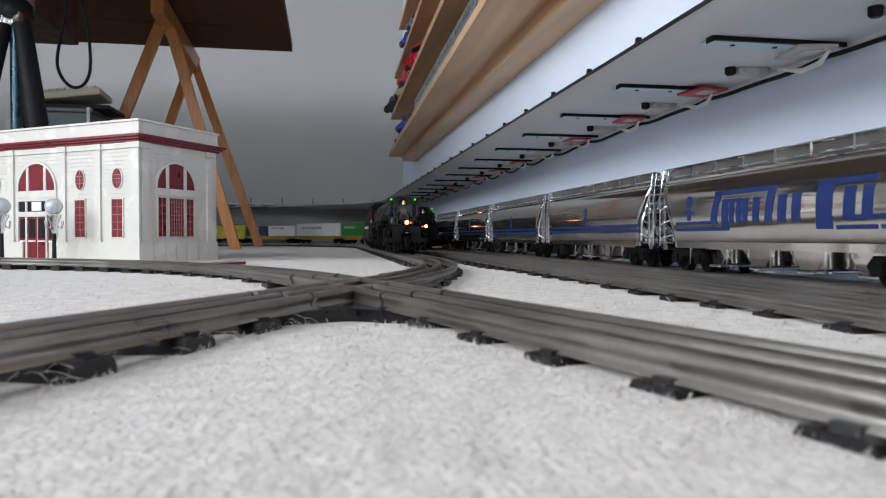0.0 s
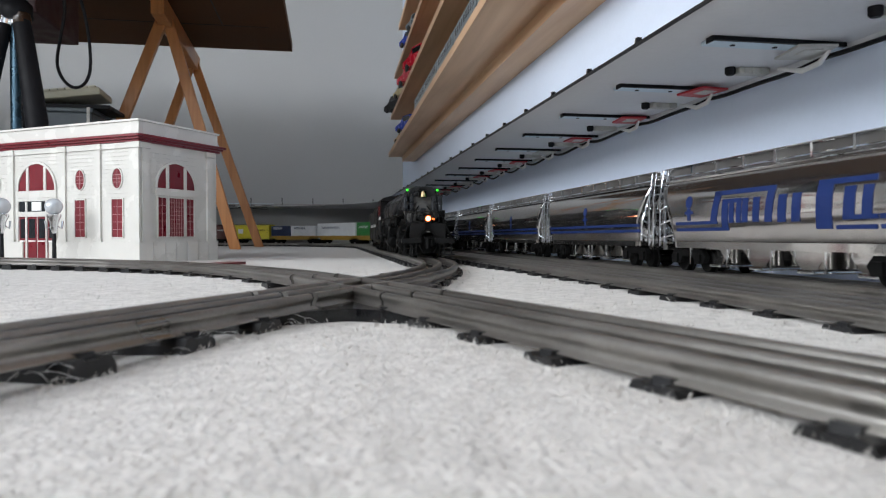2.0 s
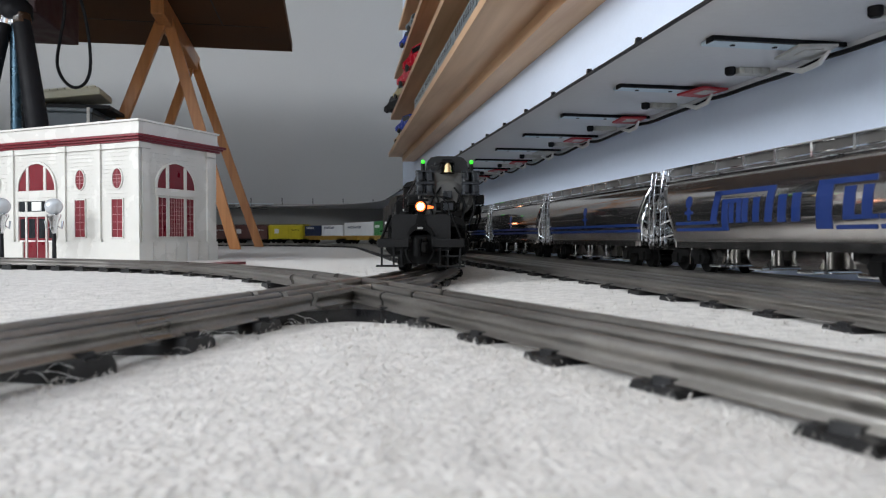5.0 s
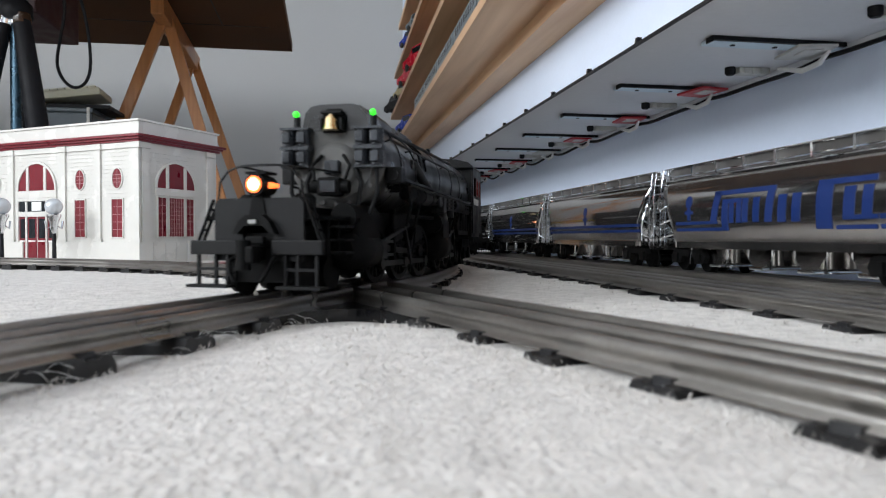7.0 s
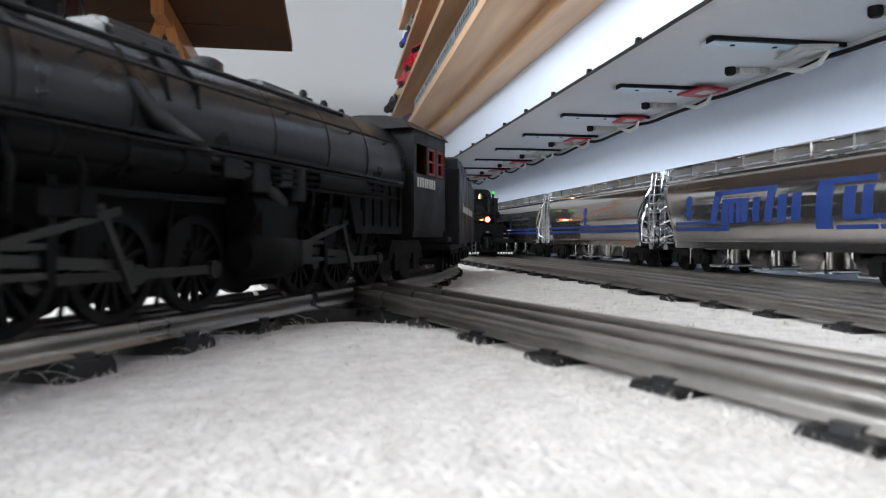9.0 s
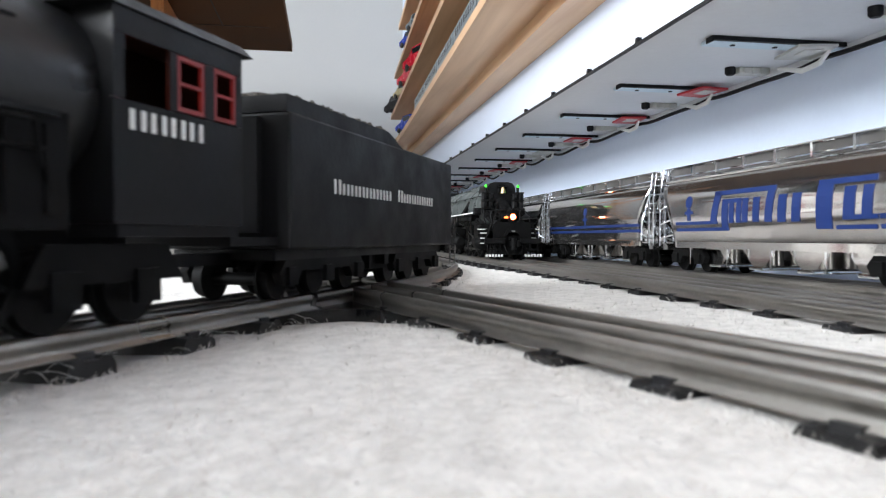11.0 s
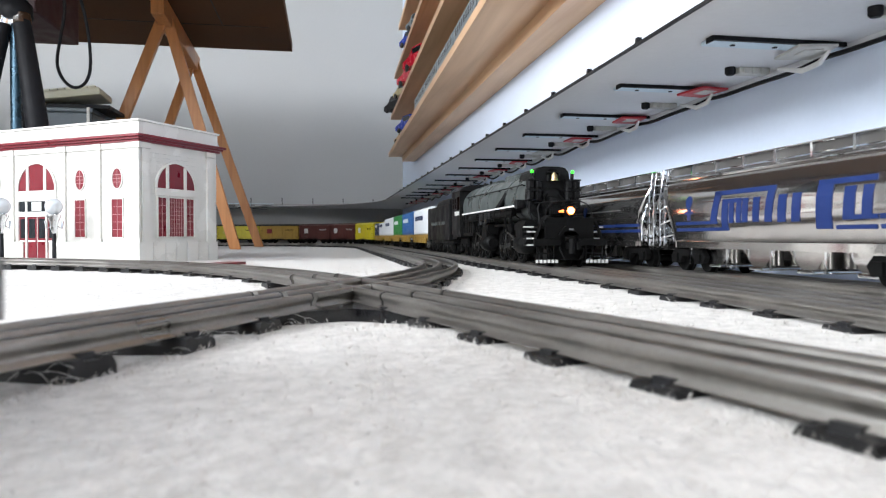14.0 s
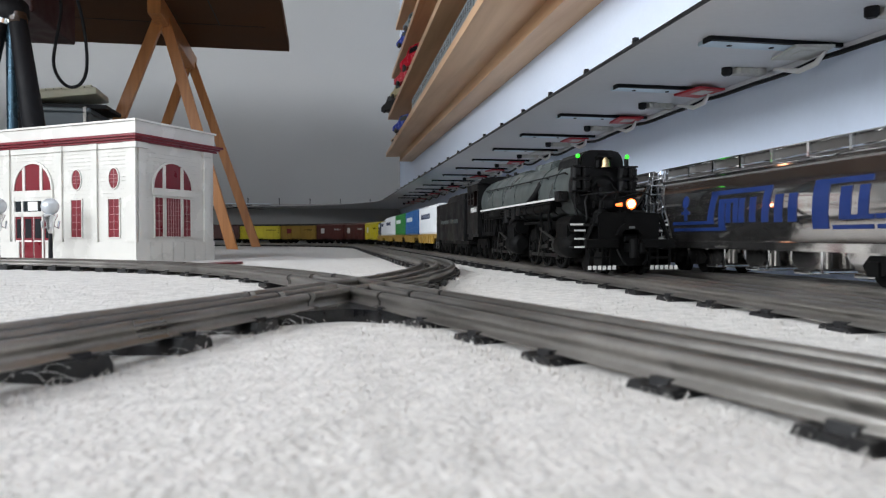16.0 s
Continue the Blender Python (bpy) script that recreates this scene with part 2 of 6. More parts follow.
def track(name, line, s0, s1, skip=(), gap=0.047, phase=0.0235, near=(1e9, -1e9), label="", joints=()):
    global TIE
    TIE = TIE or tie_mesh()
    t = thing(name, Matrix(), label, "toy track", "model railway tracks")
    cuts = [s0] + [c for pair in skip for c in pair] + [s1]
    for a, b in zip(cuts[::2], cuts[1::2]):
        for off in (-0.0174, 0, 0.0174):
            bm = bmesh.new()
            sweep(bm, line, PROFILE, a, b, off)
            part("rail", bm, RAILM, t)
    for u in joints:
        for off in (-0.0174, 0, 0.0174):
            bm = bmesh.new()
            sweep(bm, line, [(1.1 * x, 0.0121 + 1.1 * (z - 0.0121)) for x, z in PROFILE[2:13]], u - 0.0004, u + 0.0004, off, 0.001)
            part("joint_pin", bm, TIEM, t)
    rest = bmesh.new()
    rng = random.Random(5)
    u = s0 + phase
    while u < s1:
        if not any(a - 0.005 < u < b + 0.005 for a, b in skip):
            m = line.chord(u + 0.005, u - 0.005) @ pose(rng.uniform(-0.001, 0.001), 0, 0, 0, 0, rng.uniform(-2, 2))
            if near[0] < u < near[1]:
                ob = new("tie", TIE)
                ob.parent, ob.matrix_basis = t, m
            else:
                vs = prism(rest, [(-0.009, -0.004), (-0.0078, 0.0063), (0.0078, 0.0063), (0.009, -0.001)], -0.025, 0.025, "x")
                bmesh.ops.transform(rest, matrix=m, verts=vs)
        u += gap
    if rest.verts:
        tagged(part("ties", rest, TIEM, t), kind="stuff")
    else:
        rest.free()
    return t


# ---- structure ----
def slab(name, rows, material, label, category):
    bm = bmesh.new()
    for r in rows:
        box(bm, *r)
    ob = part(name, bm, material)
    return tagged(ob, label, category, kind="structure")


def pile(x, y):
    """Height of the carpet: it swells a little round the near tracks."""
    k = min(1.0, max(0.0, (0.98 - y) / 0.36))
    k *= min(1.0, max(0.0, (math.hypot(x - CROSS.x, y - CROSS.y) - 0.1) / 0.07))
    west = min(1.0, max(0.0, (x + 0.09) / 0.1) + max(0.0, (y - 0.42) / 0.1))
    return (-0.0016 + 0.005 * west) * k * k * (3 - 2 * k) + 0.0006 * math.sin(x * 31 + 1) * math.sin(y * 27) * k


def floor_mesh():
    bm = bmesh.new()
    box(bm, LEFT_X, WALL_X + 0.1, FRONT_Y, BACK_Y + 0.1, -0.05, -0.006)
    xs = [LEFT_X] + [-0.6 + 0.02 * i for i in range(51)] + [WALL_X + 0.1]
    ys = [FRONT_Y] + [-0.1 + 0.02 * i for i in range(61)] + [BACK_Y + 0.1]
    grid = [[bm.verts.new((x, y, pile(x, y))) for x in xs] for y in ys]
    for a, b in zip(grid, grid[1:]):
        for i in range(len(xs) - 1):
            bm.faces.new((a[i], a[i + 1], b[i + 1], b[i])).smooth = True
    ob = part("floor", bm, CARPET)
    tagged(ob, "cream looped pile carpet covering the room floor", "carpet", kind="structure")


floor_mesh()
slab("wall_east", [(WALL_X, WALL_X + 0.1, FRONT_Y, BACK_Y, 0, CEIL)], SKYTINT, "white room wall with blue window light put into its colour", "wall")
# the dimness of this wall is in its colour
slab("wall_north", [(LEFT_X, WALL_X + 0.1, BACK_Y, BACK_Y + 0.1, 0, CEIL)], WALLSHADE, "plain room wall with its shade put into the grey colour", "wall")
slab("ceiling", [(LEFT_X - 0.1, WALL_X + 0.1, FRONT_Y - 0.1, BACK_Y + 0.1, CEIL, CEIL + 0.1)], CEILPAINT, "plain white painted ceiling", "ceiling")
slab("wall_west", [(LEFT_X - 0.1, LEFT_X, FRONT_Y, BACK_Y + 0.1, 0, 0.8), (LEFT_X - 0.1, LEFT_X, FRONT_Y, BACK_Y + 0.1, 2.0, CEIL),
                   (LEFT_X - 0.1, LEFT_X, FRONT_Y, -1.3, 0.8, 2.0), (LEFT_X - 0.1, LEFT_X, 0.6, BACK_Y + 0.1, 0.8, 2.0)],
     WALLSHADE, "plain pale grey wall with a window opening", "wall")
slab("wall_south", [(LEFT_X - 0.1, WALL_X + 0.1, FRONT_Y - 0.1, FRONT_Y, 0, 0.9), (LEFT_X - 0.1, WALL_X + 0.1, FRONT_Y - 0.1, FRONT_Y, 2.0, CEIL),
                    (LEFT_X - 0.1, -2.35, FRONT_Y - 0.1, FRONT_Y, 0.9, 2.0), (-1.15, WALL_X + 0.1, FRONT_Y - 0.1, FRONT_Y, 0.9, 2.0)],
     WALLSHADE, "plain pale grey wall with a window opening", "wall")



def carpet_pile():
    """Short bent tufts on the carpet round the tracks, denser near the crossing."""
    rs = np.random.RandomState(7)
    pts = []
    for n, y0, y1, half in ((60000, 0.07, 0.36, 0.27), (20000, 0.36, 0.62, 0.36), (10000, 0.62, 1.0, 0.5)):
        p = np.c_[rs.uniform(-half, half, n), rs.uniform(y0, y1, n)]
        pts.append(np.c_[p, np.full(n, 1.0 if y1 < 0.4 else (1.15 if y1 < 0.7 else 1.3))])
    p = np.vstack(pts)
    keep, edge = np.ones(len(p), bool), np.full(len(p), 9.0)
    for line in (LINE_A, LINE_B, LINE_C1):
        for a in line.p[::2]:
            d = np.hypot(p[:, 0] - a[0], p[:, 1] - a[1])
            keep &= d > 0.0225
            edge = np.minimum(edge, d)
    keep &= p[:, 0] < 0.2
    keep &= np.hypot(p[:, 0] - CROSS.x, p[:, 1] - CROSS.y) > 0.112
    p, edge = p[keep], edge[keep]
    n = len(p)
    ang, lean, h = rs.uniform(0, 2 * np.pi, n), rs.uniform(0.5, 1.5, n), rs.uniform(0.0007, 0.0015, n) * p[:, 2]
    h *= np.where(edge < 0.036, rs.uniform(1.2, 3.0, n), 1.0)
    w = rs.uniform(0.0001, 0.0002, n) * p[:, 2]
    side = np.c_[-np.sin(ang), np.cos(ang), np.zeros(n)] * w[:, None]
    way = np.c_[np.cos(ang) * np.sin(lean), np.sin(ang) * np.sin(lean), np.cos(lean)]
    base = np.c_[p[:, :2], np.array([pile(a, b) for a, b in p[:, :2]]) - 0.0003]
    mid = base + way * (h * 0.6)[:, None]
    tip = mid + (way + np.c_[rs.uniform(-0.7, 0.7, (n, 2)), rs.uniform(-0.6, 0.2, n)]) * (h * 0.5)[:, None]
    v = np.stack([base - side, base + side, mid + side, mid - side, tip + side * 0.6, tip - side * 0.6], 1).reshape(-1, 3)
    i = np.arange(n) * 6
    f = np.vstack([np.c_[i, i + 1, i + 2, i + 3], np.c_[i + 3, i + 2, i + 4, i + 5]])
    me = bpy.data.meshes.new("carpet_pile")
    me.from_pydata(v.tolist(), [], f.tolist())
    me.materials.append(CARPET)
    tagged(new("carpet_pile", me), "short cream carpet tufts standing between the tracks", "carpet", kind="stuff")


carpet_pile()


def lint():
    """Loose pale fibres caught on the ties and the crossing."""
    rng = random.Random(21)
    bm = bmesh.new()
    for k in range(190):
        line, u = (LINE_A, rng.uniform(4.62, 5.2)) if k % 2 else (LINE_B, rng.uniform(0.2, 0.62))
        c = line.at(u)
        d = (line.at(u + 0.01) - c).normalized()
        sgn = -1 if k % 2 else 1
        base = Vector((c.x + sgn * d.y * rng.uniform(0.019, 0.031), c.y - sgn * d.x * rng.uniform(0.019, 0.031), rng.uniform(0.002, 0.007)))
        a, n = rng.uniform(0, 6.3), rng.uniform(0.004, 0.014)
        way = Vector((math.cos(a), math.sin(a), rng.uniform(0.2, 1.0)))
        bend = Vector((rng.uniform(-1, 1), rng.uniform(-1, 1), -0.9))
        tube(bm, [base + way * n * q + bend * n * q * q for q in (0, 0.15, 0.3, 0.45, 0.6, 0.75, 0.9, 1.0)], 0.00006, 3)
    tagged(part("lint", bm, WHITE), "loose pale carpet fibres caught on the track ties", "lint", kind="stuff")


lint()

# upper train shelf that runs along two walls, with a rounded inner corner
SH_Z, SH_IN = 0.193, 0.166


def train_shelf():
    fx, fy, r = WALL_X - SH_IN, BACK_Y - SH_IN, 0.75
    pts = [(WALL_X - 0.002, -1.2), (WALL_X - 0.002, BACK_Y - 0.002), (LEFT_X + 0.3, BACK_Y - 0.002), (LEFT_X + 0.3, fy)]
    pts += [(fx - r + r * math.sin(a), fy - r + r * math.cos(a)) for a in (Q * i / 16 for i in range(17))]
    pts += [(fx, -1.2)]
    t = thing("train_shelf", Matrix(), "white board shelf fixed low on the walls, carrying an upper track", "shelf")
    bm = bmesh.new()
    prism(bm, pts, SH_Z, SH_Z + 0.002, "z")
    part("board", bm, BOARD, t)
    boxes("edge_trim", [(fx - 0.0016, fx - 0.0002, -1.2, fy - r, SH_Z - 0.0004, SH_Z + 0.0024)], TIEM, t, "dark edge trim")
    boxes("wall_cleat", [(WALL_X - 0.009, WALL_X - 0.0022, -1.2, BACK_Y - 0.01, SH_Z - 0.004, SH_Z - 0.0003)], BOARD, t)
    return t


train_shelf()


# ---- tracks ----
SX = 4.715
track("toy_track", LINE_A, 0, 5.6, skip=[(SX - 0.09, SX + 0.09)], phase=0.0121, near=(2.6, 5.6), joints=(SX - 0.0905, SX + 0.0905, SX - 0.36), label="curving three-rail steel toy track with black ties")
track("toy_track", LINE_B, 0, 2.1, skip=[(0.53, 0.71)], near=(0, 2.1), phase=0.0045, joints=(0.5295, 0.7105), label="three-rail steel toy track with black ties on carpet")
track("toy_track", LINE_C1, 0, 6.0, near=(3.6, 6.0), label="three-rail steel toy track running straight along the wall")
track("toy_track", LINE_C2, 0, 6.0, near=(4.2, 5.6), label="three-rail steel toy track under standing silver hopper cars")


GLOSS = mat("gloss_black", (0.006, 0.006, 0.007), 0.16, var=0.2, scale=40, bump=0.2, bscale=120)


def crossing():
    t = thing("track_crossing", Matrix.Translation((CROSS.x, CROSS.y, 0)), "forty-five degree toy track crossing on a black plastic base", "toy track")
    for h in (HA, HB):
        d = Vector((math.sin(radians(h)), math.cos(radians(h))))
        line = Line(-0.088 * d.x, -0.088 * d.y, h, [(0.176, 0)])
        for off in (-0.0174, 0, 0.0174):
            for a, b in ((0, 0.062), (0.114, 0.176)) if off == 0 else ((0.0, 0.176),):
                bm = bmesh.new()
                sweep(bm, line, PROFILE, a, b, off)
                part("rail", bm, RAILM, t)
    bm = bmesh.new()
    for h in (HA, HB):
        vs = box(bm, -0.026, 0.026, -0.082, 0.082, -0.001, 0.006, bev=0.001)
        bmesh.ops.transform(bm, matrix=pose(0, 0, 0 if h > 0 else -0.0004, 0, 0, -h), verts=vs)
    # glossy plate that fills the near angle between the two tracks
    a0, a1 = radians(180 + HA - 4), radians(180 + HB + 4)
    n = 14
    arc = [(math.sin(a), math.cos(a)) for a in (a0 + (a1 - a0) * i / n for i in range(n + 1))]
    r = [0.108 + 0.012 * math.cos(math.pi * (i / n - 0.5) * 2) * -1 for i in range(n + 1)]
    outline = [(0.02 * arc[n // 2][0], 0.02 * arc[n // 2][1])] + [(x * q, y * q) for (x, y), q in zip(arc, r)]
    prism(bm, outline, -0.001, 0.0064, "z")
    part("base", bm, GLOSS, t, "glossy black plastic base plate")


crossing()


# glowing orange for the headlight's bloom and side flare, no lamps themselves
GLARE = glow("headlight_glare", (1.0, 0.16, 0.03), 2.2)
LAMPCORE = glow("headlight_core", (1.0, 0.55, 0.32), 8)
GREEN = glow("marker_green", (0.04, 1.0, 0.03), 1.2)
CABGLOW = glow("cab_glow", (1.0, 0.12, 0.03), 0.8)
BRASS = mat("brass", (0.8, 0.62, 0.35), 0.22, 1.0, var=0.1, scale=60)
COAL = mat("coal_load", (0.055, 0.047, 0.038), 0.8, var=0.4, scale=200, bump=0.8, bscale=500)
LETTER = mat("letter_white", (0.62, 0.62, 0.6), 0.5, var=0.1, scale=80)
REDPART = mat("cab_red", (0.16, 0.01, 0.01), 0.5, var=0.15, scale=70)


# ---- fittings of the train shelf ----
LABELRED = mat("label_red", (0.5, 0.03, 0.04), 0.45, var=0.15, scale=60)
PALE = mat("pale_plastic", (0.55, 0.54, 0.5), 0.45, var=0.15, scale=50)
ZINC = mat("zinc_plate", (0.6, 0.72, 0.78), 0.35, 0.15, var=0.12, scale=40)
DARK = mat("dark_plastic", (0.013, 0.013, 0.015), 0.5, var=0.25, scale=50, spec=0.14)


def shelf_fittings():
    z = SH_Z
    rng = random.Random(3)
    first = None
    for k in range(22):
        y = 0.48 - 0.163 + 0.163 * k
        if y > 2.75:
            break
        m = pose(0.287, y, z)
        if first:
            copy_thing(first, m)
            continue
        t = thing("shelf_bracket", m, "flat zinc bracket bar screwed under the shelf", "bracket", "shelf brackets")
        bm = bmesh.new()
        box(bm, 0.0, 0.122, -0.0062, 0.0092, -0.0034, -0.0004, bev=0.0006)
        part("bar", bm, ZINC, t)
        # dark strip drawn as the shadow in the gap beside the bar
        boxes("gap_shadow", [(0.0, 0.112, -0.0098, -0.0064, -0.0032, 0.0)], DARK, t)
        boxes("end_stop", [(-0.0012, 0.0, -0.0092, 0.0, -0.0042, 0.0)], DARK, t)
        for x in (0.022, 0.058):
            bm = bmesh.new()
            tube(bm, [(x, 0.0016, -0.0033), (x, 0.0016, -0.004)], 0.002, 10)
            part("screw", bm, DARK, t)
        first = t
    # sockets and tags between the brackets
    for k in range(18):
        y = 0.395 + 0.163 * k - 0.163
        t = thing("cable_connector", pose(0.372, y, z), "pale plastic cable connector with a dark plug under the shelf", "connector", "cable connectors")
        bm = bmesh.new()
        box(bm, -0.010, 0.02, -0.0055, 0.0055, -0.0058, 0.0, bev=0.0012)
        for i in range(3):
            box(bm, -0.006 + i * 0.008, -0.003 + i * 0.008, -0.0066, -0.0055, -0.0062, -0.001)
        part("housing", bm, PALE, t)
        bm = bmesh.new()
        tube(bm, [(-0.016, 0, 0), (-0.016, 0, -0.0055), (-0.016, 0, -0.007)], [0.0046, 0.0046, 0.003], 14)
        part("plug", bm, DARK, t)
        t = thing("cable_tag", pose(0.376, y - 0.075 + rng.uniform(-0.01, 0.01), z - 0.0045, 0, 0, rng.uniform(-12, 12)),
                  "red and white paper tag taped under the shelf", "tag", "cable tags")
        boxes("tag_red", [(-0.016, 0.014, -0.02, 0.02, -0.0012, 0.0008)], LABELRED if k % 4 != 2 else PALE, t)
        boxes("tag_white", [(-0.008, 0.006, -0.013, 0.004, -0.0020, -0.0010)], PALE, t)
    pts = []
    for i in range(190):
        y = -0.2 + i * 0.0155
        pts.append((0.392, y, z - 0.006 - 0.006 * abs(math.sin(y * 19.3)) - 0.002 * math.sin(y * 41)))
    bm = bmesh.new()
    tube(bm, pts, 0.0019, 6)
    t = thing("power_cable", Matrix(), "black cable sagging along the shelf underside", "cable")
    part("sheath", bm, DARK, t)
    for k in range(12):
        y = 0.345 + 0.163 * k
        bm = bmesh.new()
        tube(bm, [(0.386, y - 0.035, z - 0.006), (0.3895, y - 0.02, z - 0.012), (0.3895, y, z - 0.0135), (0.385, y + 0.025, z - 0.006)], [0.0014, 0.0024, 0.0024, 0.0014], 8)
        w = thing("cable_sleeve", Matrix(), "white insulating sleeve on a cable under the shelf", "cable", "cable sleeves")
        part("sleeve", bm, WHITE, w)
    # small clips that stand along the shelf edge
    def clip(x, y, rz, h):
        c = thing("edge_clip", pose(x, y, z + 0.002, 0, 0, rz), "small dark clip with a pale tip on the shelf edge", "clip", "edge clips")
        boxes("foot", [(-0.002, 0.002, -0.002, 0.002, 0, h)], DARK, c)
        boxes("tip", [(-0.002, 0.0, 0.0022, 0.0034, 0, h * 0.8)], PALE, c)
    for k in range(-3, 18):
        clip(WALL_X - SH_IN + 0.006, 0.519 + 0.1045 * k, 0, 0.008)
    for k in range(9):
        clip(-0.96 + 0.15 * k, BACK_Y - SH_IN + 0.006, 90, 0.04)
    # upper track at the far wall
    t = thing("upper_track", Matrix.Translation((0, 0, SH_Z + 0.002)), "steel toy track laid on the wall shelf", "toy track")
    line = Line(LEFT_X + 0.4, BACK_Y - 0.065, 90, [(-0.255 - LEFT_X - 0.4 , 0), (0.6 * Q, 0.6), (3.5, 0)])
    for off in (-0.0174, 0, 0.0174):
        bm = bmesh.new()
        sweep(bm, line, PROFILE, 0, line.s[-1], off, 0.06)
        part("rail", bm, RAILM, t)


shelf_fittings()


def shelf_edging():
    """Bright strip with dark slots along the back wall shelf, and wires that sag under it."""
    y = BACK_Y - SH_IN
    e = thing("shelf_edging", Matrix(), "bright metal edging strip with dark slots along the back shelf", "edging")
    boxes("strip", [(-2.4, -0.25, y - 0.004, y - 0.0005, SH_Z - 0.001, SH_Z + 0.009)], STEEL, e)
    boxes("top_rail", [(-2.4, -0.25, y - 0.003, y + 0.001, SH_Z + 0.0115, SH_Z + 0.0145)], ZINC, e)
    for k in range(12):
        boxes("slot", [(-1.3 + 0.09 * k, -1.3 + 0.09 * k + 0.055, y - 0.0046, y - 0.0041, SH_Z + 0.002, SH_Z + 0.007)], DARK, e)
    w = thing("power_cable", Matrix(), "thin dark wires sagging under the back shelf", "cable")
    for j, (amp, fr) in enumerate(((0.010, 9.0), (0.016, 5.3))):
        bm = bmesh.new()
        tube(bm, [(-1.5 + 0.02 * i, y + 0.004 + 0.005 * j, SH_Z - 0.003 - amp * abs(math.sin(fr * 0.02 * i)) ** 2) for i in range(62)], 0.0016, 5)
        part("wire", bm, DARK, w)


shelf_edging()


# ---- wall shelf unit ----
def shelf_front(y):
    return 0.238 + 0.0192 * y


SHELF_Z = (0.417, 0.566, 0.702, 0.845)
SHELF_END = (3.19, 3.05, 2.85, 2.65)


def wall_shelves():
    t = thing("wall_shelf_unit", Matrix(), "light wooden wall shelves stocked with toy vehicles and coaches", "shelf")
    for z, y1 in zip(SHELF_Z, SHELF_END):
        bm = bmesh.new()
        prism(bm, [(shelf_front(-0.6), -0.6), (WALL_X - 0.009, -0.6), (WALL_X - 0.009, y1), (shelf_front(y1), y1)], z, z + 0.012, "z")
        part("shelf_board", bm, PLY, t)
        bm = bmesh.new()
        prism(bm, [(shelf_front(-0.6) - 0.006, -0.6), (shelf_front(-0.6) - 0.0002, -0.6), (shelf_front(y1) - 0.0002, y1), (shelf_front(y1) - 0.006, y1)],
              z - 0.001, z + 0.017, "z")
        part("front_lip", bm, PLY, t)
    boxes("batten", [(0.352, WALL_X - 0.001, -0.6, 3.14, 0.391, 0.4168)], PLY, t)
    boxes("back_panel", [(WALL_X - 0.008, WALL_X - 0.001, -0.6, 3.05, 0.43, 0.98)], PLY, t)
    return t


wall_shelves()
GREYC = mat("coach_grey", (0.2, 0.24, 0.26), 0.35, 0.5, var=0.1, scale=40)
GLASSD = mat("dark_glass", (0.015, 0.018, 0.022), 0.12, var=0.1, scale=30)
TYRE = mat("tyre_black", (0.015, 0.015, 0.015), 0.7, var=0.2, scale=80)


def toy_coach(y, x, z, length=0.24):
    t = thing("toy_coach", pose(x, y, z, 0, 0, -1.1), "silver grey toy passenger coach with dark windows", "toy train car", "coaches on the shelf")
    bm = bmesh.new()
    prism(bm, [(-0.03, 0.012), (0.03, 0.012), (0.03, 0.052), (0.022, 0.062), (-0.022, 0.062), (-0.03, 0.052)], -length / 2, length / 2)
    part("body", bm, GREYC, t)
    for i in range(9):
        y0 = -length / 2 + 0.018 + i * (length - 0.03) / 9
        boxes("window", [(-0.0306, -0.0300, y0, y0 + 0.014, 0.032, 0.046)], GLASSD, t)
    for e in (-1, 1):
        boxes("truck", [(-0.024, 0.024, e * length * 0.33 - 0.022, e * length * 0.33 + 0.022, 0, 0.0118)], DARK, t)


def toy_car(name, y, x, z, colour, label, length=0.1, h=0.036):
    t = thing(name, pose(x, y, z, 0, 0, 20), label, "toy car", "toy cars")
    w = 0.036
    bm = bmesh.new()
    prism(bm, [(-length / 2, 0.010), (length / 2, 0.010), (length / 2, h * 0.5), (length * 0.22, h * 0.6), (length * 0.1, h), (-length * 0.28, h),
               (-length * 0.42, h * 0.62), (-length / 2, h * 0.58)], -w / 2, w / 2, "x")
    bmesh.ops.bevel(bm, geom=list(bm.edges), offset=0.002, segments=2, affect="EDGES")
    part("body", bm, colour, t)
    boxes("window", [(-w / 2 - 0.0005, w / 2 + 0.0005, -length * 0.24, length * 0.08, h * 0.66, h * 0.92)], GLASSD, t)
    for s in (-1, 1):
        for e in (-1, 1):
            bm = bmesh.new()
            tube(bm, [(s * w / 2 - 0.003 * s, e * length * 0.3, 0.0095), (s * (w / 2 + 0.003), e * length * 0.3, 0.0095)], 0.0095, 14)
            part("wheel", bm, TYRE, t)


Z1, Z2 = SHELF_Z[0] + 0.0122, SHELF_Z[1] + 0.0122
Z3 = SHELF_Z[2] + 0.0122
for i in range(8):
    y = 2.06 - 0.25 * i
    toy_coach(y, shelf_front(y) + 0.034, Z1)
    if i > 1:
        toy_coach(y - 0.05, shelf_front(y) + 0.05, Z2)
CARBLUE = mat("car_blue", (0.01, 0.035, 0.35), 0.25, 0.2, var=0.1, scale=50)
CARRED = mat("car_red", (0.5, 0.012, 0.03), 0.25, var=0.1, scale=50)
CREAM = mat("car_cream", (0.5, 0.42, 0.22), 0.35, var=0.1, scale=50)
toy_car("toy_car", 2.5, 0.305, Z1, CARBLUE, "glossy dark blue toy car on the lowest shelf", 0.16, 0.058)
toy_car("toy_car", 2.8, 0.32, Z1, PLY, "light brown toy car at the shelf end", 0.12, 0.04)
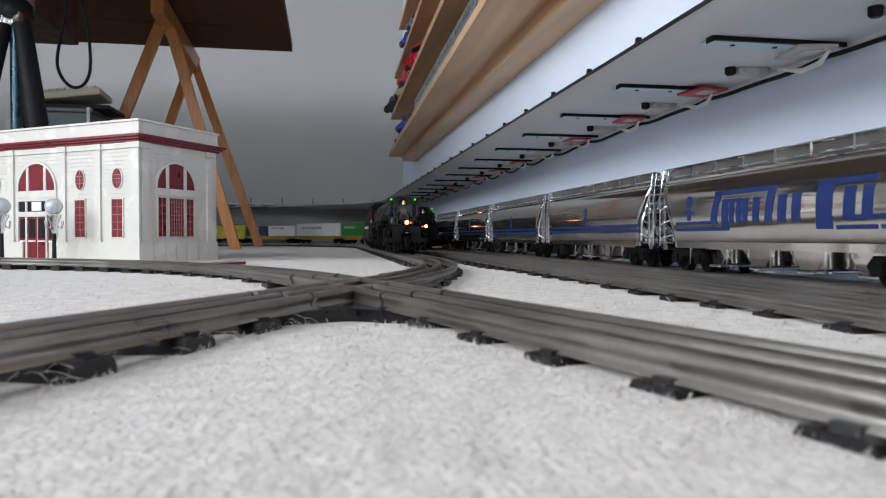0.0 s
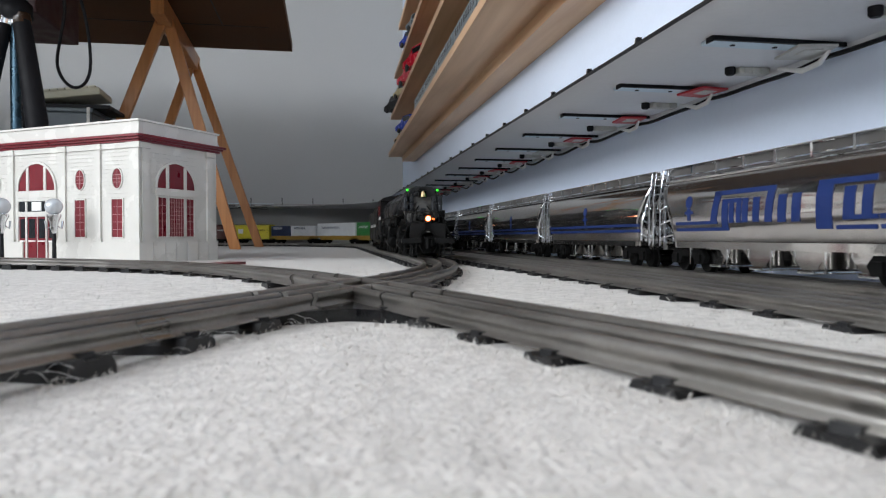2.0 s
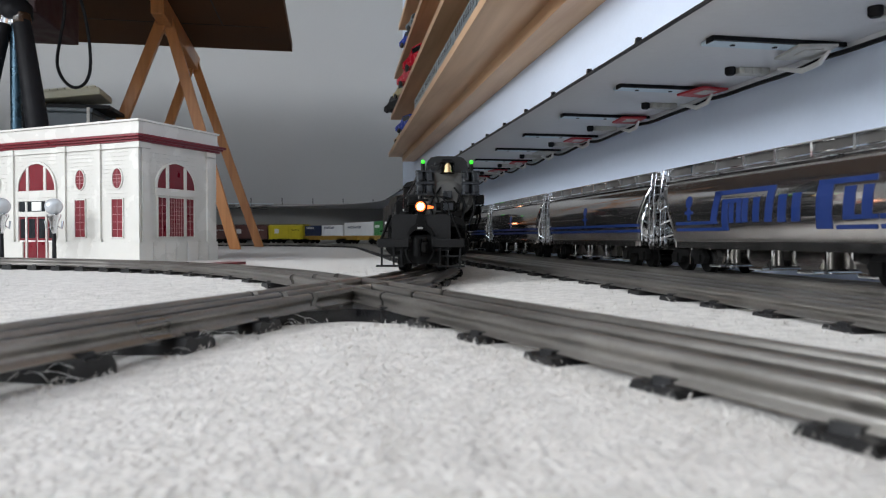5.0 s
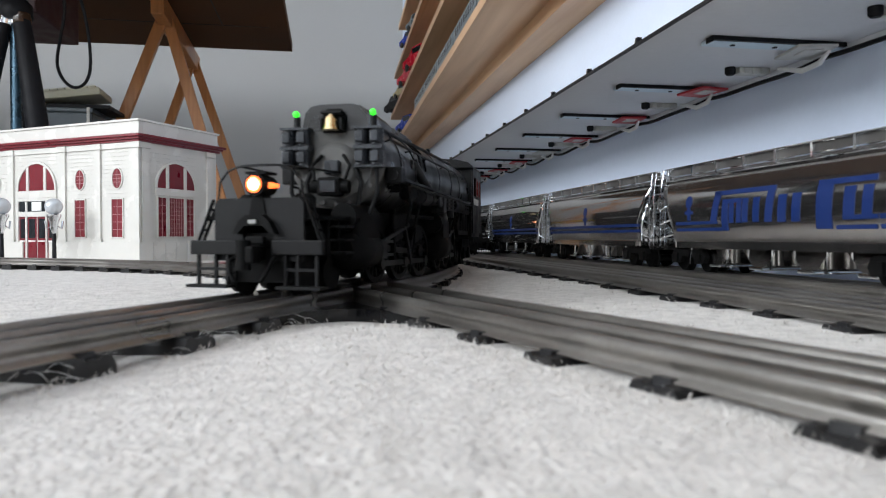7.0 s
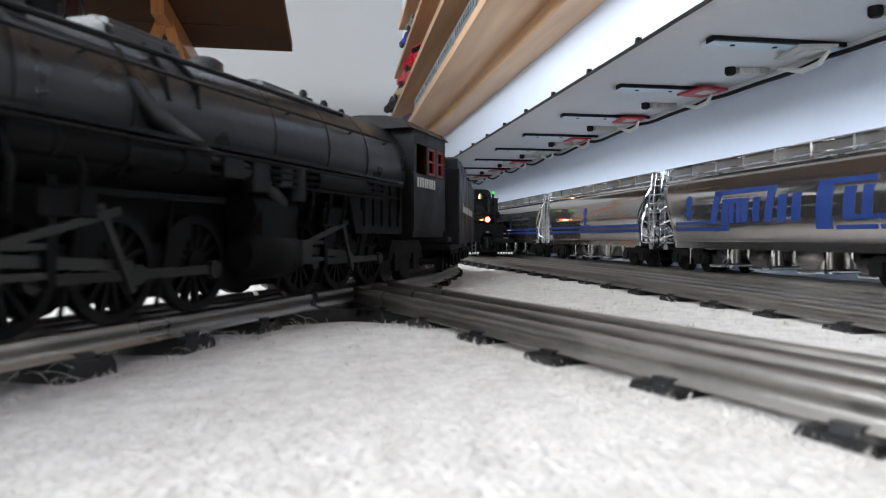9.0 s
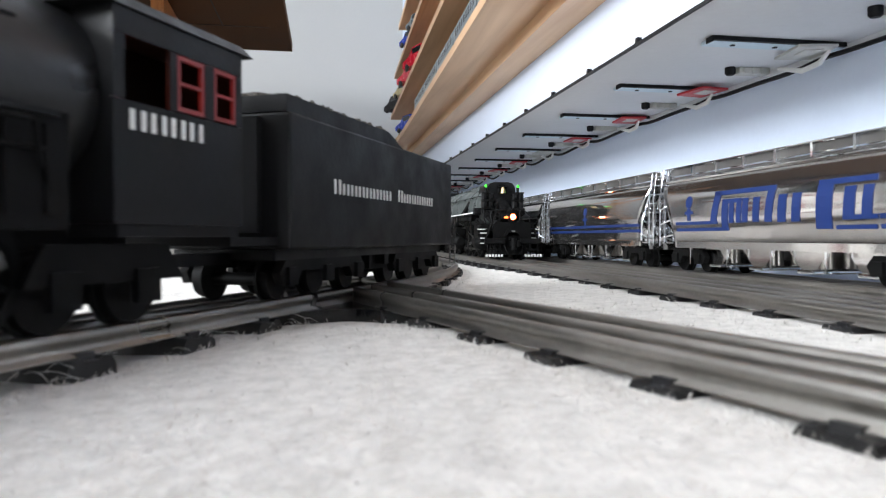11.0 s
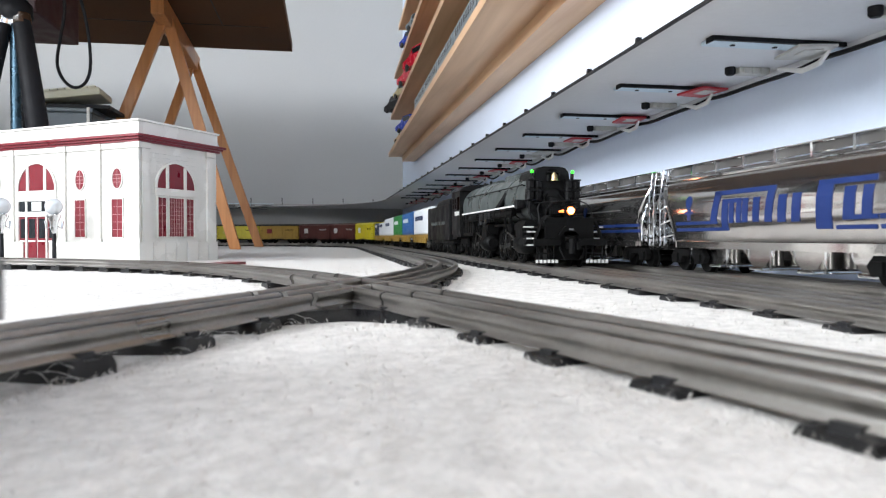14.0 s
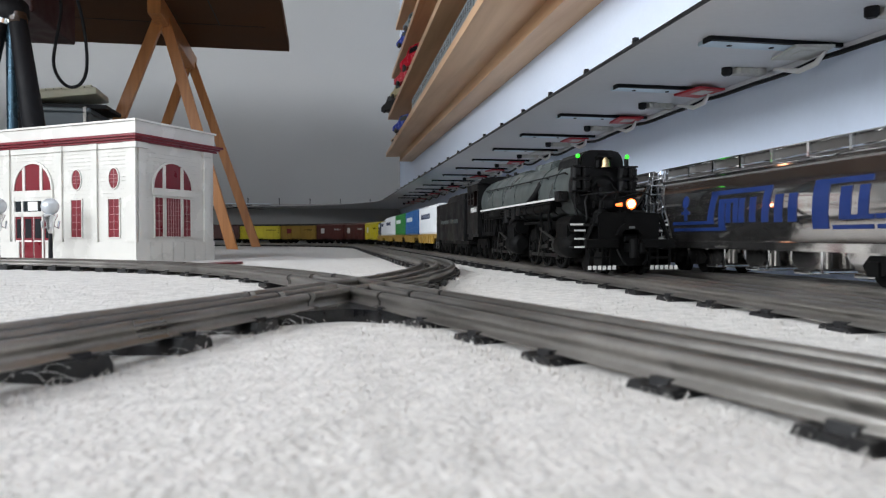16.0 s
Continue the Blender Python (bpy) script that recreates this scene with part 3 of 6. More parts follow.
toy_car("toy_car", 2.92, 0.30, Z2, DARK, "black vintage toy car at the shelf end", 0.17, 0.066)
toy_car("toy_car", 2.62, 0.30, Z2, CREAM, "cream yellow toy car on the shelf", 0.12, 0.05)
toy_car("toy_car", 2.38, 0.30, Z2, CARRED, "bright red toy car on the shelf", 0.17, 0.062)
toy_car("toy_car", 2.15, 0.295, Z2, CARRED, "bright red and white toy car on the shelf", 0.17, 0.066)
toy_car("toy_car", 2.4, 0.30, Z3, CARBLUE, "dark blue toy car on the upper shelf", 0.12, 0.05)
toy_car("toy_car", 2.2, 0.30, Z3, GREYC, "grey toy car on the upper shelf", 0.12, 0.05)


# ---- table on trestle ----
def table():
    t = thing("work_table", Matrix(), "large table of brown board resting on a wooden trestle", "table")
    bm = bmesh.new()
    box(bm, -2.6, -0.13, 1.0, 2.87, 0.8, 0.812, bev=0.002)
    part("tabletop", bm, CARD, t)
    for r in ((-0.142, -0.13, 1.0, 2.87, 0.8122, 0.836), (-2.6, -0.1422, 2.858, 2.87, 0.8122, 0.836)):
        boxes("edge_strip", [r], CARD, t)
    for x0, x1, y0, y1 in ((-1.7, -0.2, 1.9, 1.903), (-1.7, -0.2, 2.55, 2.553), (-0.36, -0.357, 1.9, 2.55)):
        boxes("seam", [(x0, x1, y0, y1, 0.7985, 0.7999)], DARK, t)
    return t


def trestle(x, y0, y1):
    t = thing("trestle", Matrix.Translation((x, 0, 0)), "stained pine folding trestle standing on the carpet", "trestle")
    bm = bmesh.new()
    vs = box(bm, -0.02, 0.02, y0 - 0.14, y1 + 0.06, 0.735, 0.7995, bev=0.003)
    bmesh.ops.transform(bm, matrix=Matrix.Translation((0.024, y0, 0)) @ Matrix.Rotation(math.atan2(0.021, y1 - y0), 4, "Z") @ Matrix.Translation((0, -y0, 0)), verts=vs)
    part("beam", bm, PINE, t)
    for y in (y0, y1):
        for s in (-1, 1):
            bm = bmesh.new()
            vs = box(bm, -0.0175, 0.0175, -0.011, 0.011, -0.43, 0.42, bev=0.002)
            w = (0.215 if s > 0 else 0.29) if y == y0 else 0.26
            bmesh.ops.transform(bm, matrix=Matrix.Translation((s * w / 2 + (0.003 if y == y1 else 0.024), y + s * 0.0115, 0.392)) @ Matrix.Rotation(math.atan2(-s * w, 0.77), 4, "Y"), verts=vs)
            bmesh.ops.bisect_plane(bm, geom=list(bm.verts) + list(bm.edges) + list(bm.faces), plane_co=(0, 0, 0.0005), plane_no=(0, 0, -1), clear_outer=True)
            bmesh.ops.holes_fill(bm, edges=list(bm.edges))
            part("leg", bm, PINE, t)
    return t


table()
trestle(-0.54, 2.386, 2.97)
BEIGE = mat("beige_plastic", (0.52, 0.5, 0.38), 0.5, var=0.08, scale=30)
SLATE = mat("slate_plastic", (0.1, 0.125, 0.14), 0.45, var=0.1, scale=30)


def storage_stack():
    m = pose(-0.772, 2.3, 0)
    t = thing("storage_case", m, "dark slate grey plastic storage case on the carpet", "case")
    boxes("body", [(-0.1, 0.085, -0.1, 0.1, 0, 0.415)], SLATE, t, bev=0.004)
    boxes("lid", [(-0.104, 0.089, -0.104, 0.104, 0.4152, 0.428)], SLATE, t, bev=0.003)
    boxes("latch", [(0.072, 0.08, -0.108, -0.1042, 0.36, 0.43)], PALE, t)
    k = thing("keyboard", pose(-0.775, 2.28, 0.4585, 0, -8, 4), "beige computer keyboard lying tilted on a case", "keyboard")
    boxes("base", [(-0.11, 0.105, -0.08, 0.08, 0, 0.022)], BEIGE, k, bev=0.004)
    for r in range(4):
        for c in range(9):
            boxes("key", [(-0.095 + c * 0.021, -0.077 + c * 0.021, -0.07 + r * 0.033, -0.043 + r * 0.033, 0.0222, 0.03)], BEIGE, k)
    b = thing("dark_tray", pose(-0.79, 2.3, 0.429), "dark flat tray between a case and a keyboard", "tray")
    boxes("tray", [(-0.098, 0.15, -0.09, 0.09, 0, 0.012)], DARK, b, bev=0.002)
    w = thing("power_cable", Matrix(), "thick black cable hanging in a loop from the table", "cable")
    bm = bmesh.new()
    pts = [(-0.655, 1.9, 0.8), (-0.66, 1.9, 0.7), (-0.657, 1.9, 0.62), (-0.668, 1.9, 0.55), (-0.676, 1.9, 0.49), (-0.664, 1.9, 0.45), (-0.64, 1.9, 0.428),
           (-0.615, 1.9, 0.434), (-0.6, 1.9, 0.46), (-0.596, 1.9, 0.5), (-0.6, 1.9, 0.56), (-0.612, 1.9, 0.63), (-0.63, 1.9, 0.7), (-0.64, 1.9, 0.8)]
    fine = []
    for i in range(len(pts) - 1):
        p0, p1, p2, p3 = (Vector(pts[max(0, min(len(pts) - 1, i + j))]) for j in (-1, 0, 1, 2))
        for u in (0, 0.25, 0.5, 0.75):
            fine.append(0.5 * (2 * p1 + (p2 - p0) * u + (2 * p0 - 5 * p1 + 4 * p2 - p3) * u * u + (3 * p1 - p0 - 3 * p2 + p3) * u ** 3))
    tube(bm, fine, 0.0042, 8)
    part("sheath", bm, DARK, w)
    r = thing("red_box", pose(-0.82, 2.05, 0), "dark red box pushed up under the table top", "box")
    boxes("body", [(-0.25, 0.115, -0.2, 0.1, 0.6, 0.79)], mat("box_red", (0.035, 0.006, 0.008), 0.5, var=0.2, scale=20), r, bev=0.004)
    boxes("stand", [(-0.2, -0.1, -0.1, 0.0, 0.0, 0.5998)], DARK, r)


storage_stack()


def tripod():
    t = thing("camera_tripod", pose(-0.712, 1.75, 0), "black camera tripod with silver collars standing on the carpet", "tripod")
    top = Vector((0.0, 0, 0.56))
    for i, a in enumerate((-35, 85, 205)):
        d = Vector((math.cos(radians(a)), math.sin(radians(a)), 0))
        bm = bmesh.new()
        tube(bm, [top + d * 0.02, top + d * 0.075 + Vector((0, 0, -0.26)), top + d * 0.08 + Vector((0, 0, -0.28))], [0.019, 0.024, 0.02], 14)
        leg = part("leg", bm, DARK, t)
        bm = bmesh.new()
        tube(bm, [top + d * 0.08 + Vector((0, 0, -0.27)), top + d * 0.16 + Vector((0, 0, -0.559))], 0.014, 12)
        part("lower_tube", bm, DARK, leg)
        bm = bmesh.new()
        tube(bm, [top + d * 0.019 + Vector((0, 0, -0.002)), top + d * 0.023 + Vector((0, 0, -0.026))], 0.0215, 14)
        part("collar", bm, CHROME, leg, "silver collar")
    bm = bmesh.new()
    tube(bm, [(0, 0, 0.25), (0, 0, 0.72)], 0.012, 12)
    part("column", bm, mat("blue_tube", (0.05, 0.1, 0.14), 0.3, 0.6), t)
    bm = bmesh.new()
    tube(bm, [(0, 0, 0.545), (0, 0, 0.555), (0, 0, 0.585), (0, 0, 0.6)], [0.03, 0.038, 0.036, 0.022], 16)
    part("shoulder", bm, DARK, t)
    bm = bmesh.new()
    tube(bm, [(0, 0, 0.601), (0, 0, 0.622)], 0.024, 16)
    part("head", bm, CHROME, t)


tripod()


# ---- station ----
def station():
    m = Matrix.Translation((-0.295, 1.167, 0)) @ Matrix.Rotation(radians(-32.8), 4, "Z")
    t = thing("model_station", m, "white plastic model railway station with dark red trim and windows", "model building")
    LEN, DEP = 0.476, 0.178

    def slabp(bm, pts, d0, d1, face):
        """An outline (along the face, up) standing d0 to d1 proud of the front (0) or end (1) face."""
        if face == 0:
            return prism(bm, [(-w, z) for w, z in pts], -d1, -d0, "y")
        return prism(bm, [(w, z) for w, z in pts], d0, d1, "x")

    def rect(w0, w1, z0, z1):
        return [(w0, z0), (w1, z0), (w1, z1), (w0, z1)]

    def arch(c, r, z, n=20):
        return [(c + r * math.cos(math.pi * i / n), z + r * math.sin(math.pi * i / n)) for i in range(n + 1)]

    def one(name, pts, d0, d1, face, material, parent=t, label=""):
        bm = bmesh.new()
        slabp(bm, pts, d0, d1, face)
        return part(name, bm, material, parent, label)

    boxes("wall", [(-LEN, 0, 0, DEP, 0, 0.2)], PLASTIC, t)
    boxes("parapet", [(-LEN - 0.002, 0.002, -0.002, 0.006, 0.2002, 0.229), (-LEN - 0.002, 0.002, DEP - 0.006, DEP + 0.002, 0.2002, 0.229),
                      (-0.006, 0.002, 0.0062, DEP - 0.0062, 0.2002, 0.229), (-LEN - 0.002, -LEN + 0.006, 0.0062, DEP - 0.0062, 0.2002, 0.229)], PLASTIC, t)
    boxes("coping", [(-LEN - 0.0045, 0.0045, -0.0045, 0.008, 0.2292, 0.2325), (-0.008, 0.0045, 0.0082, DEP + 0.0045, 0.2292, 0.2325)], PLASTIC, t)
    bm = bmesh.new()
    for z0, z1, o in ((0.196, 0.1998, 0.005), (0.1998, 0.2035, 0.009), (0.2035, 0.2075, 0.013)):
        box(bm, -LEN - o, o, -o, 0.0015, z0, z1)
        box(bm, -0.0015, o, 0.0015, DEP + o, z0, z1)
    part("cornice", bm, RED, t, "dark red cornice moulding")
    boxes("plinth", [(-0.205, 0.004, -0.004, 0.0005, 0, 0.034), (-LEN, -0.272, -0.004, 0.0005, 0, 0.034)], PLASTIC, t)
    for i in range(7):
        boxes("plinth_panel", [(0.0, 0.0038, 0.0 + i * 0.0255, 0.0243 + i * 0.0255, 0, 0.034)], PLASTIC, t)
    # clapboards: thin lips, left out where pilasters and windows stand
    for k in range(22):
        z = 0.04 + k * 0.0067
        one("clapboard", [(0.0, z), (LEN, z), (LEN, z + 0.001), (0, z + 0.001)], 0.0, 0.001, 0, PLASTIC)
        one("clapboard", [(0.0, z), (DEP, z), (DEP, z + 0.001), (0, z + 0.001)], 0.0, 0.001, 1, PLASTIC)

    def pilaster(w0, w1, face):
        one("pilaster", rect(w0, w1, 0.034, 0.186), 0, 0.0036, face, PLASTIC)
        one("capital", rect(w0 - 0.003, w1 + 0.003, 0.1862, 0.1955), 0, 0.0055, face, PLASTIC)
        one("footing", rect(w0 - 0.003, w1 + 0.003, 0.0342, 0.039), 0.0036, 0.0055, face, PLASTIC)
    for w0, w1 in ((-0.003, 0.018), (0.0827, 0.0957), (0.1651, 0.1802), (LEN - 0.1802, LEN - 0.1651), (LEN - 0.0957, LEN - 0.0827), (LEN - 0.018, LEN)):
        pilaster(w0, w1, 0)
    pilaster(0.004, 0.018, 1), pilaster(0.152, 0.166, 1)
    one("frieze", rect(0, LEN, 0.1865, 0.1955), 0, 0.003, 0, PLASTIC)

    def window(w0, w1, z0, z1, face, cols, rows, lip=0.0016):
        win = one("window", rect(w0, w1, z0, z1), 0, 0.0012, face, RED)
        for r in (rect(w0 - lip, w0, z0 - lip, z1 + lip), rect(w1, w1 + lip, z0 - lip, z1 + lip), rect(w0, w1, z1, z1 + lip), rect(w0, w1, z0 - lip, z0)):
            one("frame", r, 0, 0.0024, face, PLASTIC, win)
        for i in range(1, cols):
            c = w0 + (w1 - w0) * i / cols
            one("glazing_bar", rect(c - 0.0003, c + 0.0003, z0, z1), 0.0012, 0.0018, face, PINKISH, win)
        for i in range(1, rows):
            c = z0 + (z1 - z0) * i / rows
            one("glazing_bar", rect(w0, w1, c - 0.0003, c + 0.0003), 0.0012, 0.0017, face, PINKISH, win)
        return win

    def oval(c, z):
        e = [(c + 0.0105 * math.cos(a), z + 0.0165 * math.sin(a)) for a in (2 * math.pi * i / 24 for i in range(24))]
        win = one("oval_window", e, 0, 0.0012, 0, RED)
        for i in range(24):
            a, b = e[i], e[(i + 1) % 24]
            o = lambda p: (c + (p[0] - c) * 1.15, z + (p[1] - z) * 1.1)
            bm = frame_bm.get(win.name) or bmesh.new()
            frame_bm[win.name] = bm
            slabp(bm, [a, o(a), o(b), b], 0, 0.0022, 0)
        part("frame", frame_bm.pop(win.name), PLASTIC, win)
        for k in (-0.006, 0.0, 0.006):
            h = 0.0105 * math.sqrt(1 - (k / 0.0165) ** 2)
            one("glazing_bar", rect(c - h, c + h, z + k - 0.0003, z + k + 0.0003), 0.0012, 0.0017, 0, PINKISH, win)
        one("glazing_bar", rect(c - 0.0003, c + 0.0003, z - 0.0165, z + 0.0165), 0.0012, 0.0018, 0, PINKISH, win)

    frame_bm = {}
    for c in (0.0465, 0.132, LEN - 0.132, LEN - 0.0465):
        window(c - 0.012, c + 0.012, 0.042, 0.104, 0, 2, 5)
        oval(c, 0.138)

    def arch_window(c, r, z, face):
        win = one("arch_window", arch(c, r, z), 0, 0.0012, face, RED)
        bm = bmesh.new()
        n = 20
        outer = [(c + (r + 0.004) * math.cos(math.pi * i / n), z + (r + 0.004) * math.sin(math.pi * i / n)) for i in range(n + 1)]
        inner = arch(c, r, z, n)
        for i in range(n):
            slabp(bm, [inner[i], outer[i], outer[i + 1], inner[i + 1]], 0, 0.003, face)
        part("frame", bm, PLASTIC, win)
        for s in (-1, 1):
            w = c + s * r * 0.47
            h = math.sqrt(r * r - (r * 0.47) ** 2)
            one("mullion", rect(w - 0.003, w + 0.003, z, z + h), 0.0012, 0.0028, face, PLASTIC, win)
        one("sill", rect(c - r - 0.003, c + r + 0.003, z - 0.0125, z - 0.0002), 0, 0.0028, face, PLASTIC, win)

    arch_window(0.238, 0.0465, 0.123, 0)
    arch_window(0.0785, 0.043, 0.124, 1)
    window(0.038, 0.0555, 0.043, 0.108, 1, 2, 5)
    window(0.0625, 0.0955, 0.043, 0.108, 1, 6, 9)
    window(0.1015, 0.119, 0.043, 0.108, 1, 2, 5)
    # doorway
    one("transom", rect(0.193, 0.283, 0.0865, 0.1045), 0, 0.0012, 0, GLASSD)
    one("clock_plate", rect(0.226, 0.25, 0.088, 0.1035), 0.0012, 0.0022, 0, WHITE)
    for w0, w1 in ((0.215, 0.2365), (0.2395, 0.261), (0.266, 0.283), (0.193, 0.210)):
        d = one("door", rect(w0, w1, 0.002, 0.0776), 0, 0.0012, 0, RED)
        one("door_glass", rect(w0 + 0.003, w1 - 0.003, 0.04, 0.074), 0.0012, 0.0016, 0, GLASSD, d)
        one("push_bar", rect(w0 + 0.002, w1 - 0.002, 0.034, 0.0362), 0.0012, 0.0026, 0, WHITE, d)
    for r in (rect(0.188, 0.1925, 0, 0.1155), rect(0.2835, 0.288, 0, 0.1155), rect(0.2105, 0.2145, 0.002, 0.1045), rect(0.2615, 0.2655, 0.002, 0.1045),
              rect(0.193, 0.283, 0.0778, 0.0863), rect(0.193, 0.283, 0.1047, 0.11)):
        one("door_frame", r, 0, 0.0032, 0, PLASTIC)
    # pale forecourt slab edge, in red
    f = thing("red_strip", Matrix(), "thin dark red plastic strip lying on the carpet", "strip")
    bm = bmesh.new()
    prism(bm, [(-0.2, 0.965), (-0.173, 0.952), (-0.122, 1.1), (-0.15, 1.11)], 0, 0.004, "z")
    part("strip", bm, RED, f)


PINKISH = mat("glazing_pink", (0.5, 0.3, 0.3), 0.5, var=0.1, scale=60)
station()
FROST = mat("frosted_globe", (0.6, 0.63, 0.66), 0.16, 0.25, var=0.08, scale=80, coat=0.5)


def globe_lamp(x, y):
    t = thing("model_street_lamp", pose(x, y, 0), "model street lamp with silvery globes on a dark post", "model lamp", "station lamps")
    bm = bmesh.new()
    tube(bm, [(0, 0, 0), (0, 0, 0.006), (0, 0, 0.007), (0, 0, 0.062)], [0.006, 0.006, 0.0035, 0.0028], 10)
    part("post", bm, DARK, t)
    bm = bmesh.new()
    tube(bm, [(0, 0, 0.048), (0, 0, 0.056), (0, 0, 0.066), (0, 0, 0.076), (0, 0, 0.079)], [0.003, 0.0055, 0.0065, 0.011, 0.011], 14)
    for a in range(4):
        d = Vector((math.cos(a * Q + 0.5), math.sin(a * Q + 0.5), 0))
        tube(bm, [d * 0.004 + Vector((0, 0, 0.06)), d * 0.011 + Vector((0, 0, 0.056)), d * 0.0125 + Vector((0, 0, 0.068))], 0.0018, 6)
    part("bracket", bm, CHROME, t, "silver bracket arms")
    bm = bmesh.new()
    bmesh.ops.create_uvsphere(bm, u_segments=20, v_segments=12, radius=0.0135, matrix=Matrix.Translation((0, 0, 0.0915)))
    for f in bm.faces:
        f.smooth = True
    part("globe", bm, FROST, t, "silvery white globe")


globe_lamp(-0.434, 1.2)
globe_lamp(-0.512, 1.2)


# ---- rolling stock ----
def glyphs(parent, x, y0, y1, z, h, n, material, gaps=(), side=-1, big=()):
    """A line of plain hollow bars on a car side, in place of lettering; y0 to y1 along the car."""
    step = (y1 - y0) / n
    for i in range(n):
        if i in gaps:
            continue
        a = y0 + step * (i + 0.14)
        b = y0 + step * (i + 0.86)
        hh = h * (1.3 if i in big else 1.0)
        lo, hi = min(a, b), max(a, b)
        w = (hi - lo) * 0.27
        bm = bmesh.new()
        x0, x1 = (x - 0.0004, x + 0.0001) if side < 0 else (x - 0.0001, x + 0.0004)
        box(bm, x0, x1, lo, lo + w, z, z + hh), box(bm, x0, x1, hi - w, hi, z, z + hh)
        part("letter_bar", bm, material, parent)


def wheel_pair(name, parent, y, r, gauge=0.0162, material=None, spokes=0, crank=0):
    """Two wheels on an axle; its origin is the axle's middle."""
    bm = bmesh.new()
    tube(bm, [(-gauge, 0, 0), (gauge, 0, 0)], 0.003, 8)
    for s in (-1, 1):
        x0, x1 = s * (gauge - 0.001), s * (gauge + 0.0035)
        if spokes:
            for i in range(20):
                a, b = 2 * math.pi * i / 20, 2 * math.pi * (i + 1) / 20
                q = [(math.cos(c) * k, math.sin(c) * k) for k, c in ((r, a), (r, b), (r * 0.82, b), (r * 0.82, a))]
                prism(bm, q, min(x0, x1), max(x0, x1), "x")
            for i in range(spokes):
                a = 2 * math.pi * i / spokes
                vs = box(bm, min(x0, x1) + 0.001, max(x0, x1) - 0.001, -0.0009, 0.0009, 0.002, r * 0.84)
                bmesh.ops.transform(bm, matrix=Matrix.Rotation(a, 4, "X"), verts=vs)
            tube(bm, [(x0, 0, 0), (x1 + s * 0.0008, 0, 0)], r * 0.26, 12)
            prism(bm, [(-r * 0.5, -r * 0.83), (r * 0.5, -r * 0.83), (r * 0.62, -r * 0.4), (-r * 0.62, -r * 0.4)], min(x0, x1) + 0.0005, max(x0, x1) - 0.0003, "x")
            tube(bm, [(x0, 0, crank), (x1 + s * 0.003, 0, crank)], 0.0022, 8)
        else:
            tube(bm, [(x0, 0, 0), (x1, 0, 0)], r, 18)
            tube(bm, [(x0, 0, 0), (x0 - s * 0.0015, 0, 0)], r + 0.0015, 18)
    ob = part(name, bm, material or STEEL, parent)
    ob.matrix_basis = pose(0, y, r)
    return ob


R_D, CRANK = 0.0182, 0.0068
WHEELS = []          # (object, place, radius, engine)
RODS = []


